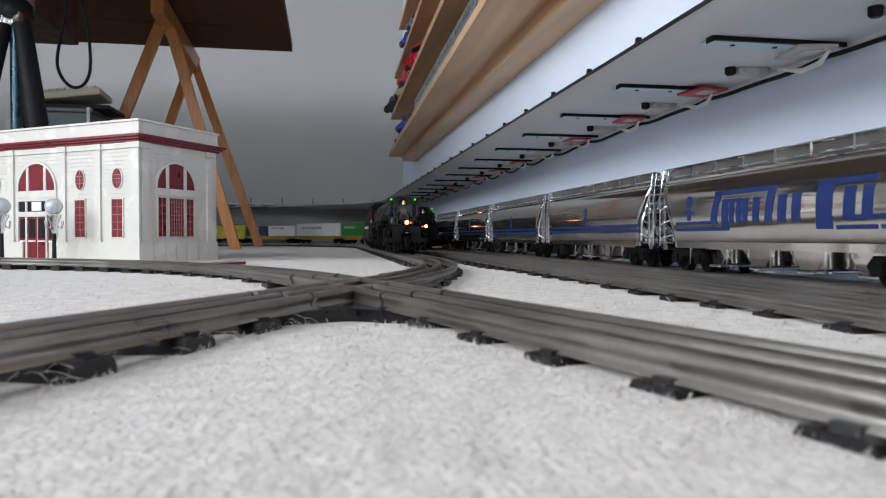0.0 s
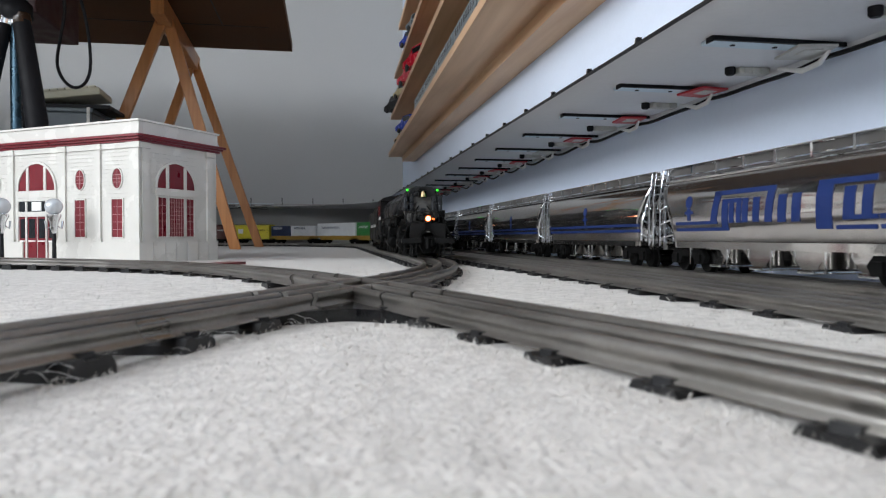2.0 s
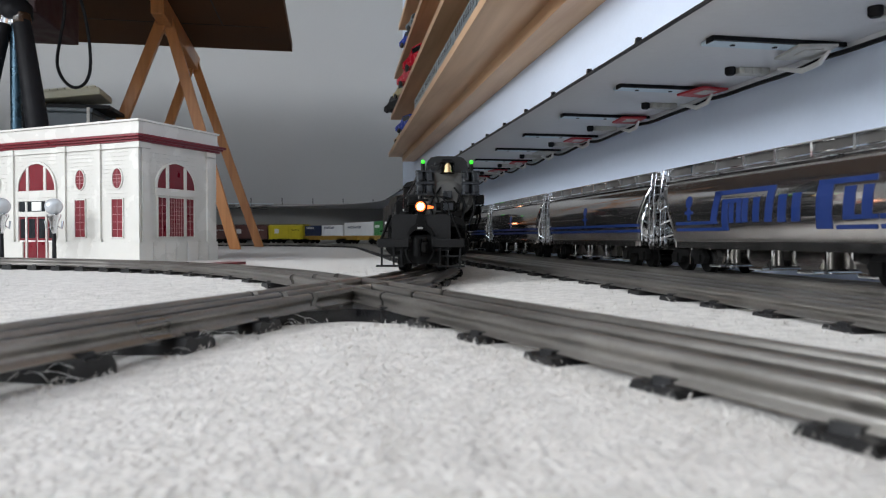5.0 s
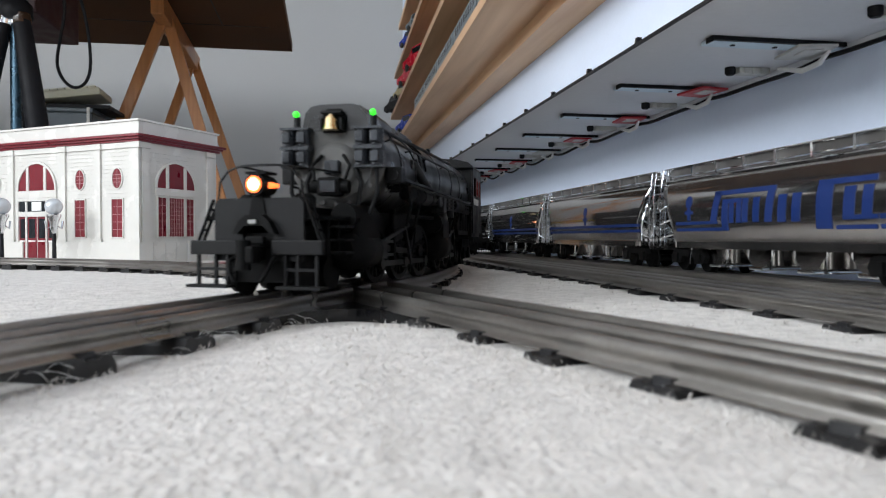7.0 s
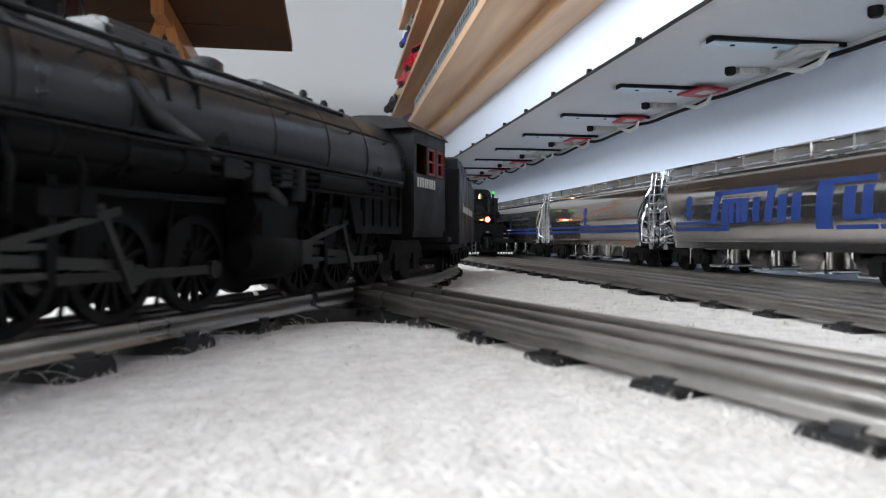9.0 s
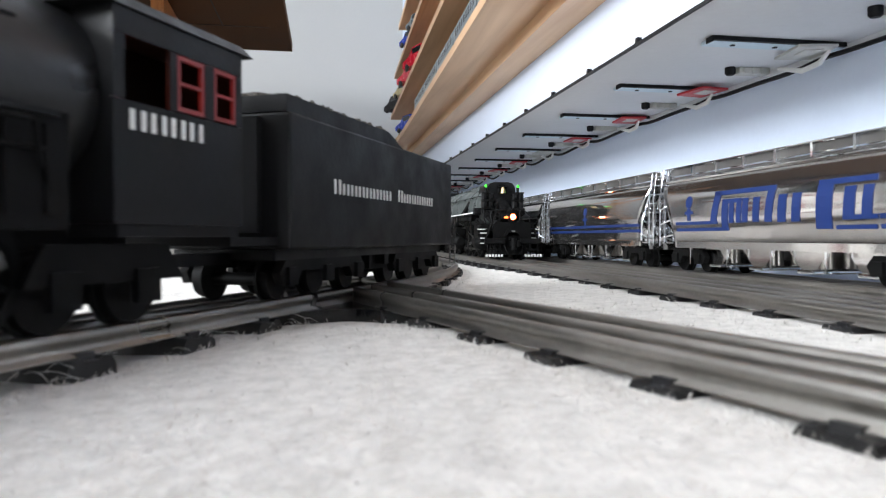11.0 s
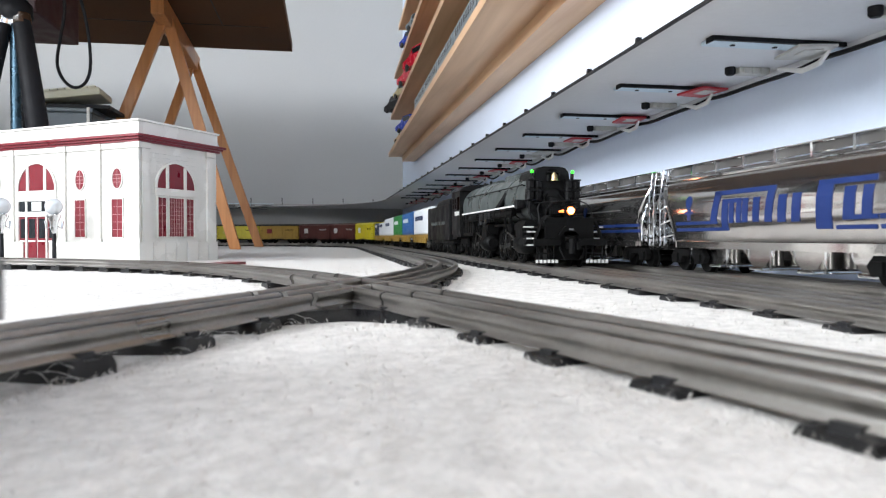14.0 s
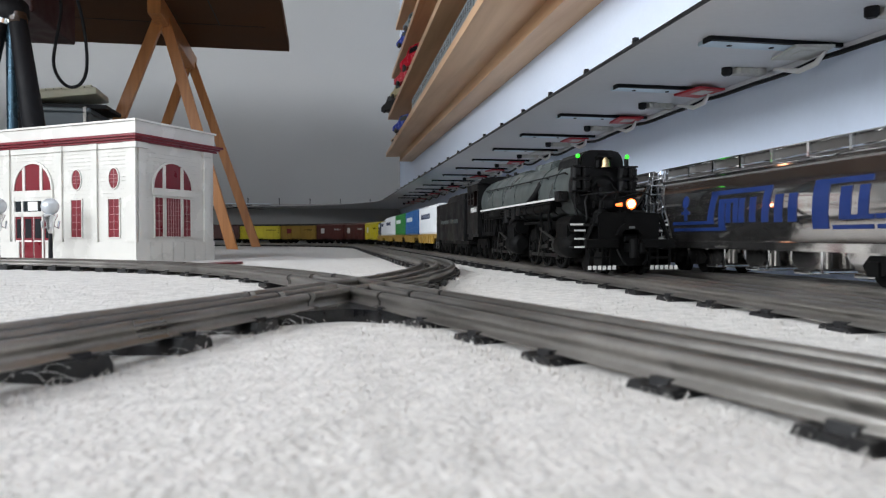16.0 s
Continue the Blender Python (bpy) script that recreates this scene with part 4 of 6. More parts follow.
def engine_unit(parent, y_mid, who, sign=1):
    """Cylinders, three driven axles, rods and brake gear of one engine unit, about y_mid."""
    for k in (-1, 0, 1):
        w = wheel_pair("driving_wheel", parent, y_mid + k * 0.0395, R_D, material=WHEELB, spokes=14, crank=CRANK)
        WHEELS.append((w, (0, y_mid + k * 0.0395, R_D), R_D, who))
    yc = y_mid + 0.082
    for s in (-1, 1):
        bm = bmesh.new()
        tube(bm, [(s * 0.0265, yc - 0.015, 0.021), (s * 0.0265, yc - 0.014, 0.021), (s * 0.0265, yc + 0.014, 0.021), (s * 0.0265, yc + 0.0165, 0.021)],
             [0.0085, 0.0105, 0.0105, 0.006], 16)
        tube(bm, [(s * 0.0265, yc - 0.016, 0.0385), (s * 0.0265, yc + 0.016, 0.0385)], 0.0075, 14)
        box(bm, s * 0.0265 - 0.008, s * 0.0265 + 0.008, yc - 0.013, yc + 0.013, 0.024, 0.038)
        part("cylinder", bm, SHADEBLACK, parent)
        bm = bmesh.new()
        for z in (0.0165, 0.0245):
            box(bm, s * 0.0275 - 0.0012, s * 0.0275 + 0.0012, yc - 0.05, yc - 0.0145, z, z + 0.0018)
        box(bm, s * 0.0282 - 0.003, s * 0.0282 + 0.003, yc - 0.034, yc - 0.024, 0.0155, 0.0265, bev=0.0008)
        part("crosshead_guide", bm, ROD, parent)
        bm = bmesh.new()
        box(bm, s * 0.0275 - 0.0016, s * 0.0275 + 0.0016, yc - 0.052, yc - 0.049, 0.014, 0.045)
        box(bm, s * 0.0290 - 0.0010, s * 0.0290 + 0.0010, yc - 0.066, yc - 0.046, 0.0335, 0.042, bev=0.0008)
        box(bm, s * 0.0270 - 0.0012, s * 0.0270 + 0.0012, yc - 0.128, yc - 0.05, 0.0405, 0.0428)
        part("valve_gear_hanger", bm, SHADEBLACK, parent)
        for k in (-1, 0, 1):
            bm = bmesh.new()
            yb = y_mid + k * 0.0395 + 0.0198
            box(bm, s * 0.0175 - 0.002, s * 0.0175 + 0.002, yb - 0.0022, yb + 0.0022, 0.008, 0.026, bev=0.0006)
            tube(bm, [(s * 0.0225, yb - 0.004, 0.042), (s * 0.0222, yb - 0.002, 0.026), (s * 0.0195, yb + 0.001, 0.004)], 0.0008, 6)
            part("brake_shoe", bm, SHADEBLACK, parent)
        bm = bmesh.new()
        box(bm, s * 0.0225 - 0.0009, s * 0.0225 + 0.0009, -0.0415, 0.0415, -0.0016, 0.0016)
        for k in (-1, 0, 1):
            tube(bm, [(s * 0.0214, k * 0.0395, 0), (s * 0.0242, k * 0.0395, 0)], 0.0034, 10)
        rod = part("side_rod", bm, ROD, parent)
        RODS.append((rod, y_mid, who))
        bm = bmesh.new()
        vs = box(bm, s * 0.0258 - 0.0009, s * 0.0258 + 0.0009, -0.036, 0.036, -0.0017, 0.0017)
        bmesh.ops.transform(bm, matrix=pose(0, y_mid + 0.035, R_D + 0.003, 4 * sign), verts=vs)
        vs = box(bm, s * 0.0285 - 0.0007, s * 0.0285 + 0.0007, -0.024, 0.024, -0.0012, 0.0012)
        bmesh.ops.transform(bm, matrix=pose(0, y_mid + 0.03, R_D + 0.012, -14), verts=vs)
        vs = box(bm, s * 0.0285 - 0.0007, s * 0.0285 + 0.0007, -0.015, 0.015, -0.0012, 0.0012)
        bmesh.ops.transform(bm, matrix=pose(0, y_mid + 0.008, R_D + 0.006, 64), verts=vs)
        part("main_rod", bm, ROD, parent)


WHEELB = mat("wheel_dark", (0.004, 0.004, 0.004), 0.6, 0.0, var=0.2, scale=80, spec=0.12)
ROD = mat("rod_dark_steel", (0.04, 0.04, 0.038), 0.42, 0.8, var=0.15, scale=60)
PUMP = mat("pump_grey", (0.024, 0.027, 0.032), 0.3, 0.3, var=0.3, scale=70)
DECK = mat("deck_grey", (0.009, 0.009, 0.0095), 0.52, 0.0, var=0.35, scale=60, spec=0.16, bump=0.1)
FACE = mat("smokebox_graphite", (0.105, 0.104, 0.1), 0.7, 0.0, var=0.12, scale=50)


def loco(who, trim):
    """trim: white-edged boards and a grey boiler; otherwise all black."""
    skin, deck = (GREYB, SHADEBLACK) if trim else (BOILERB, DECK)
    t = thing("steam_locomotive", Matrix(),
              "grey-boilered toy steam locomotive with white-edged boards and lit headlight" if trim
              else "black articulated toy steam locomotive with lit headlight and green markers", "toy locomotive", "toy steam locomotives")
    ZC = 0.0705
    bm = bmesh.new()
    tube(bm, [(0, 0.13, ZC), (0, 0.05, ZC), (0, -0.02, ZC + 0.0005), (0, -0.07, ZC + 0.001), (0, -0.178, ZC + 0.001)], [0.0262, 0.0262, 0.0275, 0.0295, 0.0295], 32)
    part("boiler", bm, skin, t)
    for y in (0.092, 0.05, 0.01, -0.03, -0.075, -0.12):
        bm = bmesh.new()
        r = 0.0268 if y > 0 else (0.0283 if y > -0.05 else 0.0302)
        tube(bm, [(0, y - 0.001, ZC + 0.0005), (0, y + 0.001, ZC + 0.0005)], r, 32)
        part("boiler_band", bm, skin if not trim else GREYB, t)
    # smokebox front
    bm = bmesh.new()
    tube(bm, [(0, 0.1302, ZC), (0, 0.134, ZC), (0, 0.1355, ZC), (0, 0.137, ZC)], [0.0268, 0.0268, 0.0225, 0.0215], 32)
    tube(bm, [(0, 0.137, ZC - 0.004), (0, 0.1385, ZC - 0.004), (0, 0.1402, ZC - 0.004)], [0.0135, 0.0135, 0.010], 24)
    for i in range(20):
        a = 2 * math.pi * i / 20
        p = Vector((math.cos(a) * 0.0245, 0.1338, ZC + math.sin(a) * 0.0245))
        tube(bm, [p, p + Vector((0, 0.0022, 0))], 0.0011, 6)
    sb = part("smokebox_front", bm, FACE if not trim else BLACK, t)
    bm = bmesh.new()
    box(bm, -0.0042, 0.0042, 0.137, 0.1442, ZC - 0.0085, ZC - 0.001, bev=0.001)
    part("door_fitting", bm, PUMP if not trim else BLACK, sb)
    bm = bmesh.new()
    box(bm, -0.0065, 0.0065, 0.1402, 0.149, ZC - 0.0205, ZC - 0.0105, bev=0.0012)
    for k in (-1, 1):
        tube(bm, [(k * 0.0066, 0.145, ZC - 0.0155), (k * 0.0105, 0.145, ZC - 0.0155)], 0.0036, 12)
        tube(bm, [(k * 0.0085, 0.146, ZC - 0.012), (k * 0.0105, 0.144, ZC - 0.004), (k * 0.006, 0.141, ZC + 0.002)], 0.001, 6)
    part("feed_pump", bm, SHADEBLACK, sb)
    boxes("pump_cover", [(-0.0042, 0.0042, 0.1491, 0.1502, ZC - 0.0185, ZC - 0.0125)], PUMP if not trim else BLACK, sb)
    # smoke hood and bell at the top
    bm = bmesh.new()
    prism(bm, [(-0.0195, ZC + 0.0155), (0.0195, ZC + 0.0155), (0.0178, ZC + 0.0255), (0.0145, ZC + 0.0292), (0.009, ZC + 0.0305), (-0.009, ZC + 0.0305),
               (-0.0145, ZC + 0.0292), (-0.0178, ZC + 0.0255)], 0.082, 0.1372)
    bmesh.ops.bevel(bm, geom=[e for e in bm.edges if abs(e.verts[0].co.y - e.verts[1].co.y) < 0.001 and e.verts[0].co.z > ZC + 0.02], offset=0.0012, segments=2, affect="EDGES")
    hood = part("stack_hood", bm, BLACK if trim else skin, t)
    # dark plate on the hood face draws the shaded hollow behind the bell
    bm = bmesh.new()
    prism(bm, [(-0.0065, ZC + 0.0145), (0.0065, ZC + 0.0145), (0.0068, ZC + 0.024), (0.004, ZC + 0.0275), (-0.004, ZC + 0.0275), (-0.0068, ZC + 0.024)], 0.1373, 0.1384)
    part("recess_shade", bm, SHADEBLACK, hood)
    bm = bmesh.new()
    tube(bm, [(0, 0.144, ZC + 0.015), (0, 0.144, ZC + 0.0165), (0, 0.144, ZC + 0.021), (0, 0.144, ZC + 0.0235)], [0.0048, 0.0040, 0.0034, 0.0014], 16)
    bell = part("bell", bm, BRASS, t, "bright brass bell")
    bm = bmesh.new()
    for s in (-1, 1):
        box(bm, s * 0.0056 - 0.0005, s * 0.0056 + 0.0005, 0.1386, 0.1448, ZC + 0.0155, ZC + 0.0215)
    box(bm, -0.0058, 0.0058, 0.1386, 0.1448, ZC + 0.0242, ZC + 0.0252)
    part("yoke", bm, BLACK, bell)
    for s in (-1, 1):
        # air pumps: a bracket that carries fluted cylinders with valve chests before them
        metal = BLACK if trim else PUMP
        bm = bmesh.new()
        box(bm, s * 0.0205 - 0.006, s * 0.0205 + 0.006, 0.134, 0.1385, ZC - 0.005, ZC + 0.0167)
        pump = part("air_pump", bm, metal, t)
        for z in (ZC + 0.0005, ZC + 0.0112):
            boxes("pump_plate", [(s * 0.0205 - 0.008, s * 0.0205 + 0.008, 0.1372, 0.1455, z + 0.0042, z + 0.0055)], metal, pump)
            boxes("pump_plate", [(s * 0.0205 - 0.008, s * 0.0205 + 0.008, 0.1372, 0.1445, z - 0.0055, z - 0.0042)], metal, pump)
            for k in (-1, 1):
                bm = bmesh.new()
                x = s * 0.0205 + k * 0.0042
                tube(bm, [(x, 0.1412, z - 0.0044 + 0.0011 * j) for j in range(9)], [0.0034 if j % 2 else 0.0041 for j in range(9)], 12)
                part("pump_cylinder", bm, metal, pump)
                bm = bmesh.new()
                box(bm, x - 0.0024, x + 0.0024, 0.1448, 0.1468, z - 0.003, z + 0.003, bev=0.0007)
                part("valve_chest", bm, metal, pump)
        bm = bmesh.new()
        tube(bm, [(s * 0.0218, 0.137, ZC + 0.0155), (s * 0.0218, 0.137, ZC + 0.0235)], 0.0019, 10)
        mk = part("marker_lamp", bm, BLACK, t)
        bm = bmesh.new()
        bmesh.ops.create_uvsphere(bm, u_segments=12, v_segments=8, radius=0.0018, matrix=Matrix.Translation((s * 0.0218, 0.1385, ZC + 0.025)))
        part("lens", bm, GREEN, mk, "glowing green lens")
        # pipes down the smokebox front
        bm = bmesh.new()
        tube(bm, [(s * 0.012, 0.139, ZC - 0.004), (s * 0.0155, 0.1395, ZC - 0.013), (s * 0.0135, 0.1395, ZC - 0.026), (s * 0.016, 0.138, ZC - 0.034)], 0.0014, 8)
        tube(bm, [(s * 0.024, 0.139, ZC - 0.004), (s * 0.0245, 0.139, ZC - 0.018), (s * 0.02, 0.139, ZC - 0.03)], 0.0012, 8)
        part("pipe", bm, BLACK, t)
        # oil box at the corner of the smokebox
        bm = bmesh.new()
        box(bm, s * 0.0305 - 0.0045, s * 0.0305 + 0.0045, 0.118, 0.128, ZC - 0.0125, ZC - 0.0035, bev=0.0008)
        tube(bm, [(s * 0.0305, 0.1281, ZC - 0.008), (s * 0.0305, 0.1292, ZC - 0.008)], 0.0028, 12)
        part("oil_box", bm, BLACK, t)
        # pipes that run under the board and drop to the engines
        bm = bmesh.new()
        for k, (ya, yb2) in enumerate(((0.112, -0.15), (0.09, -0.1), (0.06, -0.155))):
            z = ZC - 0.0125 - 0.0034 * k
            x = s * (0.0362 - 0.0012 * k)
            tube(bm, [(x, ya, z), (x, ya * 0.5, z - 0.0004), (x, yb2, z), (x - s * 0.002, yb2 - 0.004, z - 0.012)], 0.0008, 6)
        for y in (0.105, 0.083, -0.045, -0.062, -0.078):
            tube(bm, [(s * 0.033, y, ZC - 0.012), (s * 0.0345, y - 0.004, ZC - 0.024), (s * 0.031, y - 0.006, ZC - 0.036)], 0.001, 6)
        part("pipe_run", bm, SHADEBLACK, t)
        bm = bmesh.new()
        for y, h, w in ((-0.006, 0.012, 0.006), (-0.024, 0.009, 0.005), (0.012, 0.008, 0.006)):
            box(bm, s * 0.0335 - 0.003, s * 0.0335 + 0.0035, y - w, y + w, ZC - 0.013 - h, ZC - 0.0125, bev=0.0008)
        tube(bm, [(s * 0.034, -0.035, ZC - 0.013), (s * 0.034, -0.035, ZC - 0.027)], 0.0042, 12)
        part("injector", bm, BLACK, t)
        # running boards and handrails
        bm = bmesh.new()
        box(bm, s * 0.029 - 0.0055, s * 0.029 + 0.0055, -0.16, 0.118, ZC - 0.0105, ZC - 0.009)
        for y in (0.1, 0.06, 0.02, -0.02, -0.06, -0.1, -0.14):
            box(bm, s * 0.025 - 0.003, s * 0.025 + 0.006, y - 0.0008, y + 0.0008, ZC - 0.016, ZC - 0.0105)
        rb = part("running_board", bm, BLACK, t)
        if trim:
            boxes("edge_stripe", [(s * 0.0347 - 0.0003, s * 0.0347 + 0.0003, -0.16, 0.118, ZC - 0.0108, ZC - 0.0089)], LETTER, rb, "white edge stripe")
        bm = bmesh.new()
        tube(bm, [(s * 0.0275, 0.125, ZC + 0.012), (s * 0.0285, 0.0, ZC + 0.0125), (s * 0.0302, -0.15, ZC + 0.014)], 0.0007, 6)
        for y in (0.12, 0.07, 0.02, -0.04, -0.1, -0.145):
            tube(bm, [(s * 0.022, y, ZC + 0.011), (s * (0.0278 + max(0, -y) * 0.013), y, ZC + 0.0127)], 0.0006, 5)
        part("handrail", bm, BLACK, t)
        # steam pipe that slopes from boiler to the rear cylinders
        bm = bmesh.new()
        tube(bm, [(s * 0.024, 0.05, ZC + 0.008), (s * 0.0285, 0.045, ZC - 0.002), (s * 0.0315, 0.02, ZC - 0.014), (s * 0.0325, -0.005, ZC - 0.018), (s * 0.031, -0.028, ZC - 0.028)],
             [0.003, 0.0032, 0.0034, 0.0034, 0.0034], 12)
        part("steam_pipe", bm, skin if not trim else BLACK, t)
        bm = bmesh.new()
        tube(bm, [(s * 0.0315, 0.102, ZC - 0.0165), (s * 0.0315, 0.1, ZC - 0.0165), (s * 0.0315, 0.026, ZC - 0.0165), (s * 0.0315, 0.024, ZC - 0.0165)], [0.003, 0.0046, 0.0046, 0.003], 14)
        for y in (0.088, 0.063, 0.038):
            tube(bm, [(s * 0.0315, y - 0.001, ZC - 0.0165), (s * 0.0315, y + 0.001, ZC - 0.0165)], 0.005, 14)
        part("air_tank", bm, SHADEBLACK, t)
        bm = bmesh.new()
        tube(bm, [(s * 0.033, -0.05, ZC - 0.0165), (s * 0.033, -0.1, ZC - 0.0165)], 0.0052, 14)
        for k in range(4):
            tube(bm, [(s * 0.0365, -0.01 - 0.001 * k, ZC - 0.013 - 0.0028 * k), (s * 0.0365, -0.13, ZC - 0.013 - 0.0028 * k)], 0.0007, 5)
        part("cooling_pipe", bm, SHADEBLACK, t)
        # firebox side and ash pan
        bm = bmesh.new()
        prism(bm, [(-0.165, 0.03), (-0.1, 0.03), (-0.088, 0.06), (-0.165, 0.062)], s * 0.0292 - 0.0022, s * 0.0292 + 0.0022, "x")
        for k in range(5):
            box(bm, s * 0.0318 - 0.0006, s * 0.0318 + 0.0006, -0.16 + k * 0.012, -0.157 + k * 0.012, 0.034, 0.058)
        part("firebox_side", bm, SHADEBLACK, t)
        # cab side with openings
        cs = bmesh.new()
        x0, x1 = s * 0.0336 - 0.0008, s * 0.0336 + 0.0008
        for r in ((-0.228, -0.165, 0.032, 0.069), (-0.228, -0.165, 0.0885, 0.0965), (-0.228, -0.2245, 0.0692, 0.0883), (-0.2115, -0.2065, 0.0692, 0.0883),
                  (-0.1925, -0.189, 0.0692, 0.0883), (-0.1695, -0.165, 0.0692, 0.0883)):
            box(cs, x0, x1, *r)
        cab = part("cab_side", cs, BLACK, t)
        for y0, y1 in ((-0.2063, -0.1927), (-0.2243, -0.2117)):
            bm = bmesh.new()
            for r in ((y0, y1, 0.0697, 0.0712), (y0, y1, 0.0866, 0.0881), (y0, y0 + 0.0014, 0.0712, 0.0866), (y1 - 0.0014, y1, 0.0712, 0.0866), (y0, y1, 0.0785, 0.0795)):
                box(bm, x0 + 0.0001, x1 - 0.0001, *r)
            part("window_frame", bm, BLACK if trim else REDPART, cab, "" if trim else "dark red window sash")
        glyphs(cab, s * 0.0345, -0.17 if s < 0 else -0.206, -0.206 if s < 0 else -0.17, 0.0605, 0.0062, 4, LETTER, side=s)
    bm = bmesh.new()
    prism(bm, [(-0.0355, 0.0966), (-0.03, 0.1018), (-0.018, 0.1048), (0, 0.1058), (0.018, 0.1048), (0.03, 0.1018), (0.0355, 0.0966)], -0.234, -0.158)
    part("cab_roof", bm, BLACK, t)
    bm = bmesh.new()
    box(bm, -0.0325, 0.0325, -0.168, -0.1655, 0.032, 0.0964)
    part("cab_front", bm, BLACK, t)
    boxes("cab_floor", [(-0.0325, 0.0325, -0.228, -0.1682, 0.028, 0.0335)], BLACK, t)
    # two added plates that keep daylight from showing through the cab windows
    boxes("cab_back_blind", [(-0.0325, 0.0325, -0.2278, -0.2262, 0.0337, 0.0962)], SHADEBLACK, t)
    boxes("cab_mid_blind", [(-0.001, 0.001, -0.226, -0.181, 0.0337, 0.0962)], SHADEBLACK, t)
    boxes("backhead", [(-0.022, 0.022, -0.18, -0.1685, 0.0337, 0.088)], CABGLOW, t, "red-lit boiler backhead")
    for o in t.children:
        if o.name.split(".")[0] in ("cab_side", "cab_roof", "cab_front", "cab_floor", "cab_back_blind", "cab_mid_blind", "backhead"):
            o.location.y = -0.013
    # domes, stack and fittings along the top
    top = ZC + 0.0255
    for y0, y1, h, w in ((0.048, 0.012, 0.0065, 0.015), (-0.045, -0.075, 0.0055, 0.014)):
        bm = bmesh.new()
        prism(bm, [(-w, top - 0.008), (w, top - 0.008), (w * 0.86, top + h * 0.6), (w * 0.5, top + h), (-w * 0.5, top + h), (-w * 0.86, top + h * 0.6)], y1, y0)
        bmesh.ops.bevel(bm, geom=list(bm.edges), offset=0.0018, segments=2, affect="EDGES")
        part("sand_dome", bm, skin, t)
    for y in (0.076, 0.064):
        bm = bmesh.new()
        tube(bm, [(0, y, top - 0.004), (0, y, top + 0.0055), (0, y, top + 0.0062)], [0.0072, 0.0068, 0.0076], 18)
        part("chimney", bm, BLACK, t)
    bm = bmesh.new()
    tube(bm, [(0, -0.018, top - 0.004), (0, -0.018, top + 0.006), (0, -0.018, top + 0.008)], [0.008, 0.0078, 0.005], 18)
    part("steam_dome", bm, skin, t)
    for i, y in enumerate((-0.09, -0.104, -0.118, -0.132, -0.145)):
        bm = bmesh.new()
        x = (-0.006, 0.005, -0.003, 0.007, 0.0)[i]
        tube(bm, [(x, y, top), (x, y, top + 0.0075), (x, y, top + 0.009)], [0.0022, 0.0022, 0.0012], 8)
        box(bm, x - 0.004, x + 0.004, y - 0.003, y + 0.003, top, top + 0.0045)
        part("valve", bm, BLACK, t)
    bm = bmesh.new()
    tube(bm, [(-0.019, 0.11, ZC + 0.02), (-0.021, 0.0, ZC + 0.0215), (-0.0235, -0.1, ZC + 0.022)], 0.0011, 6)
    tube(bm, [(-0.0265, 0.02, ZC + 0.004), (-0.0245, 0.018, ZC + 0.014), (-0.012, 0.022, ZC + 0.027)], 0.0011, 6)
    tube(bm, [(-0.0265, 0.035, ZC + 0.004), (-0.0245, 0.035, ZC + 0.014), (-0.014, 0.033, ZC + 0.025)], 0.0009, 6)
    part("sand_pipe", bm, BLACK, t)
    # rear engine
    bm = bmesh.new()
    for s in (-1, 1):
        box(bm, s * 0.0115 - 0.0018, s * 0.0115 + 0.0018, -0.205, -0.005, 0.012, 0.034)
    box(bm, -0.0125, 0.0125, -0.2, 0.0, 0.0065, 0.0445)
    box(bm, -0.026, 0.026, -0.165, -0.155, 0.03, 0.045)
    rear = part("rear_frame", bm, SHADEBLACK, t)
    engine_unit(rear, -0.103, who)
    for y in (-0.168, -0.2):
        w = wheel_pair("trailing_wheel", rear, y, 0.0115, material=WHEELB)
        WHEELS.append((w, (0, y, 0.0115), 0.0115, who))
    for s in (-1, 1):
        bm = bmesh.new()
        prism(bm, [(-0.218, 0.014), (-0.155, 0.014), (-0.162, 0.026), (-0.21, 0.026)], s * 0.0245 - 0.0015, s * 0.0245 + 0.0015, "x")
        for y in (-0.168, -0.2):
            box(bm, s * 0.0262 - 0.0015, s * 0.0262 + 0.0015, y - 0.005, y + 0.005, 0.007, 0.018)
        part("trailing_truck_frame", bm, SHADEBLACK, rear)
    # front engine: pivots under the boiler
    bm = bmesh.new()
    for s in (-1, 1):
        box(bm, s * 0.0115 - 0.0018, s * 0.0115 + 0.0018, -0.012, 0.19, 0.012, 0.034)
    box(bm, -0.0125, 0.0125, -0.01, 0.165, 0.0065, 0.0435)
    fe = part("front_engine", bm, SHADEBLACK, t)
    engine_unit(fe, 0.06, who)
    for y in (0.158, 0.184):
        w = wheel_pair("pilot_wheel", fe, y, 0.0092, material=WHEELB)
        WHEELS.append((w, (0, y, 0.0092), 0.0092, who))
    bm = bmesh.new()
    box(bm, -0.0305, 0.0305, 0.15, 0.1938, 0.0365, 0.0385)
    for s in (-1, 1):
        box(bm, s * 0.024 - 0.0085, s * 0.024 + 0.0085, 0.138, 0.1498, 0.0365, 0.0385)
    part("pilot_deck", bm, SHADEBLACK, fe)
    # tall front plate with a notch for the drop coupler
    bm = bmesh.new()
    prism(bm, [(-0.0245, 0.0165), (-0.0085, 0.0165), (-0.0085, 0.031), (-0.0045, 0.0365), (0.0045, 0.0365), (0.0085, 0.031), (0.0085, 0.0165),
               (0.0245, 0.0165), (0.0245, 0.0445), (0.022, 0.0468), (-0.022, 0.0468), (-0.0245, 0.0445)], 0.194, 0.1962)
    plate = part("front_plate", bm, deck, fe)
    bm = bmesh.new()
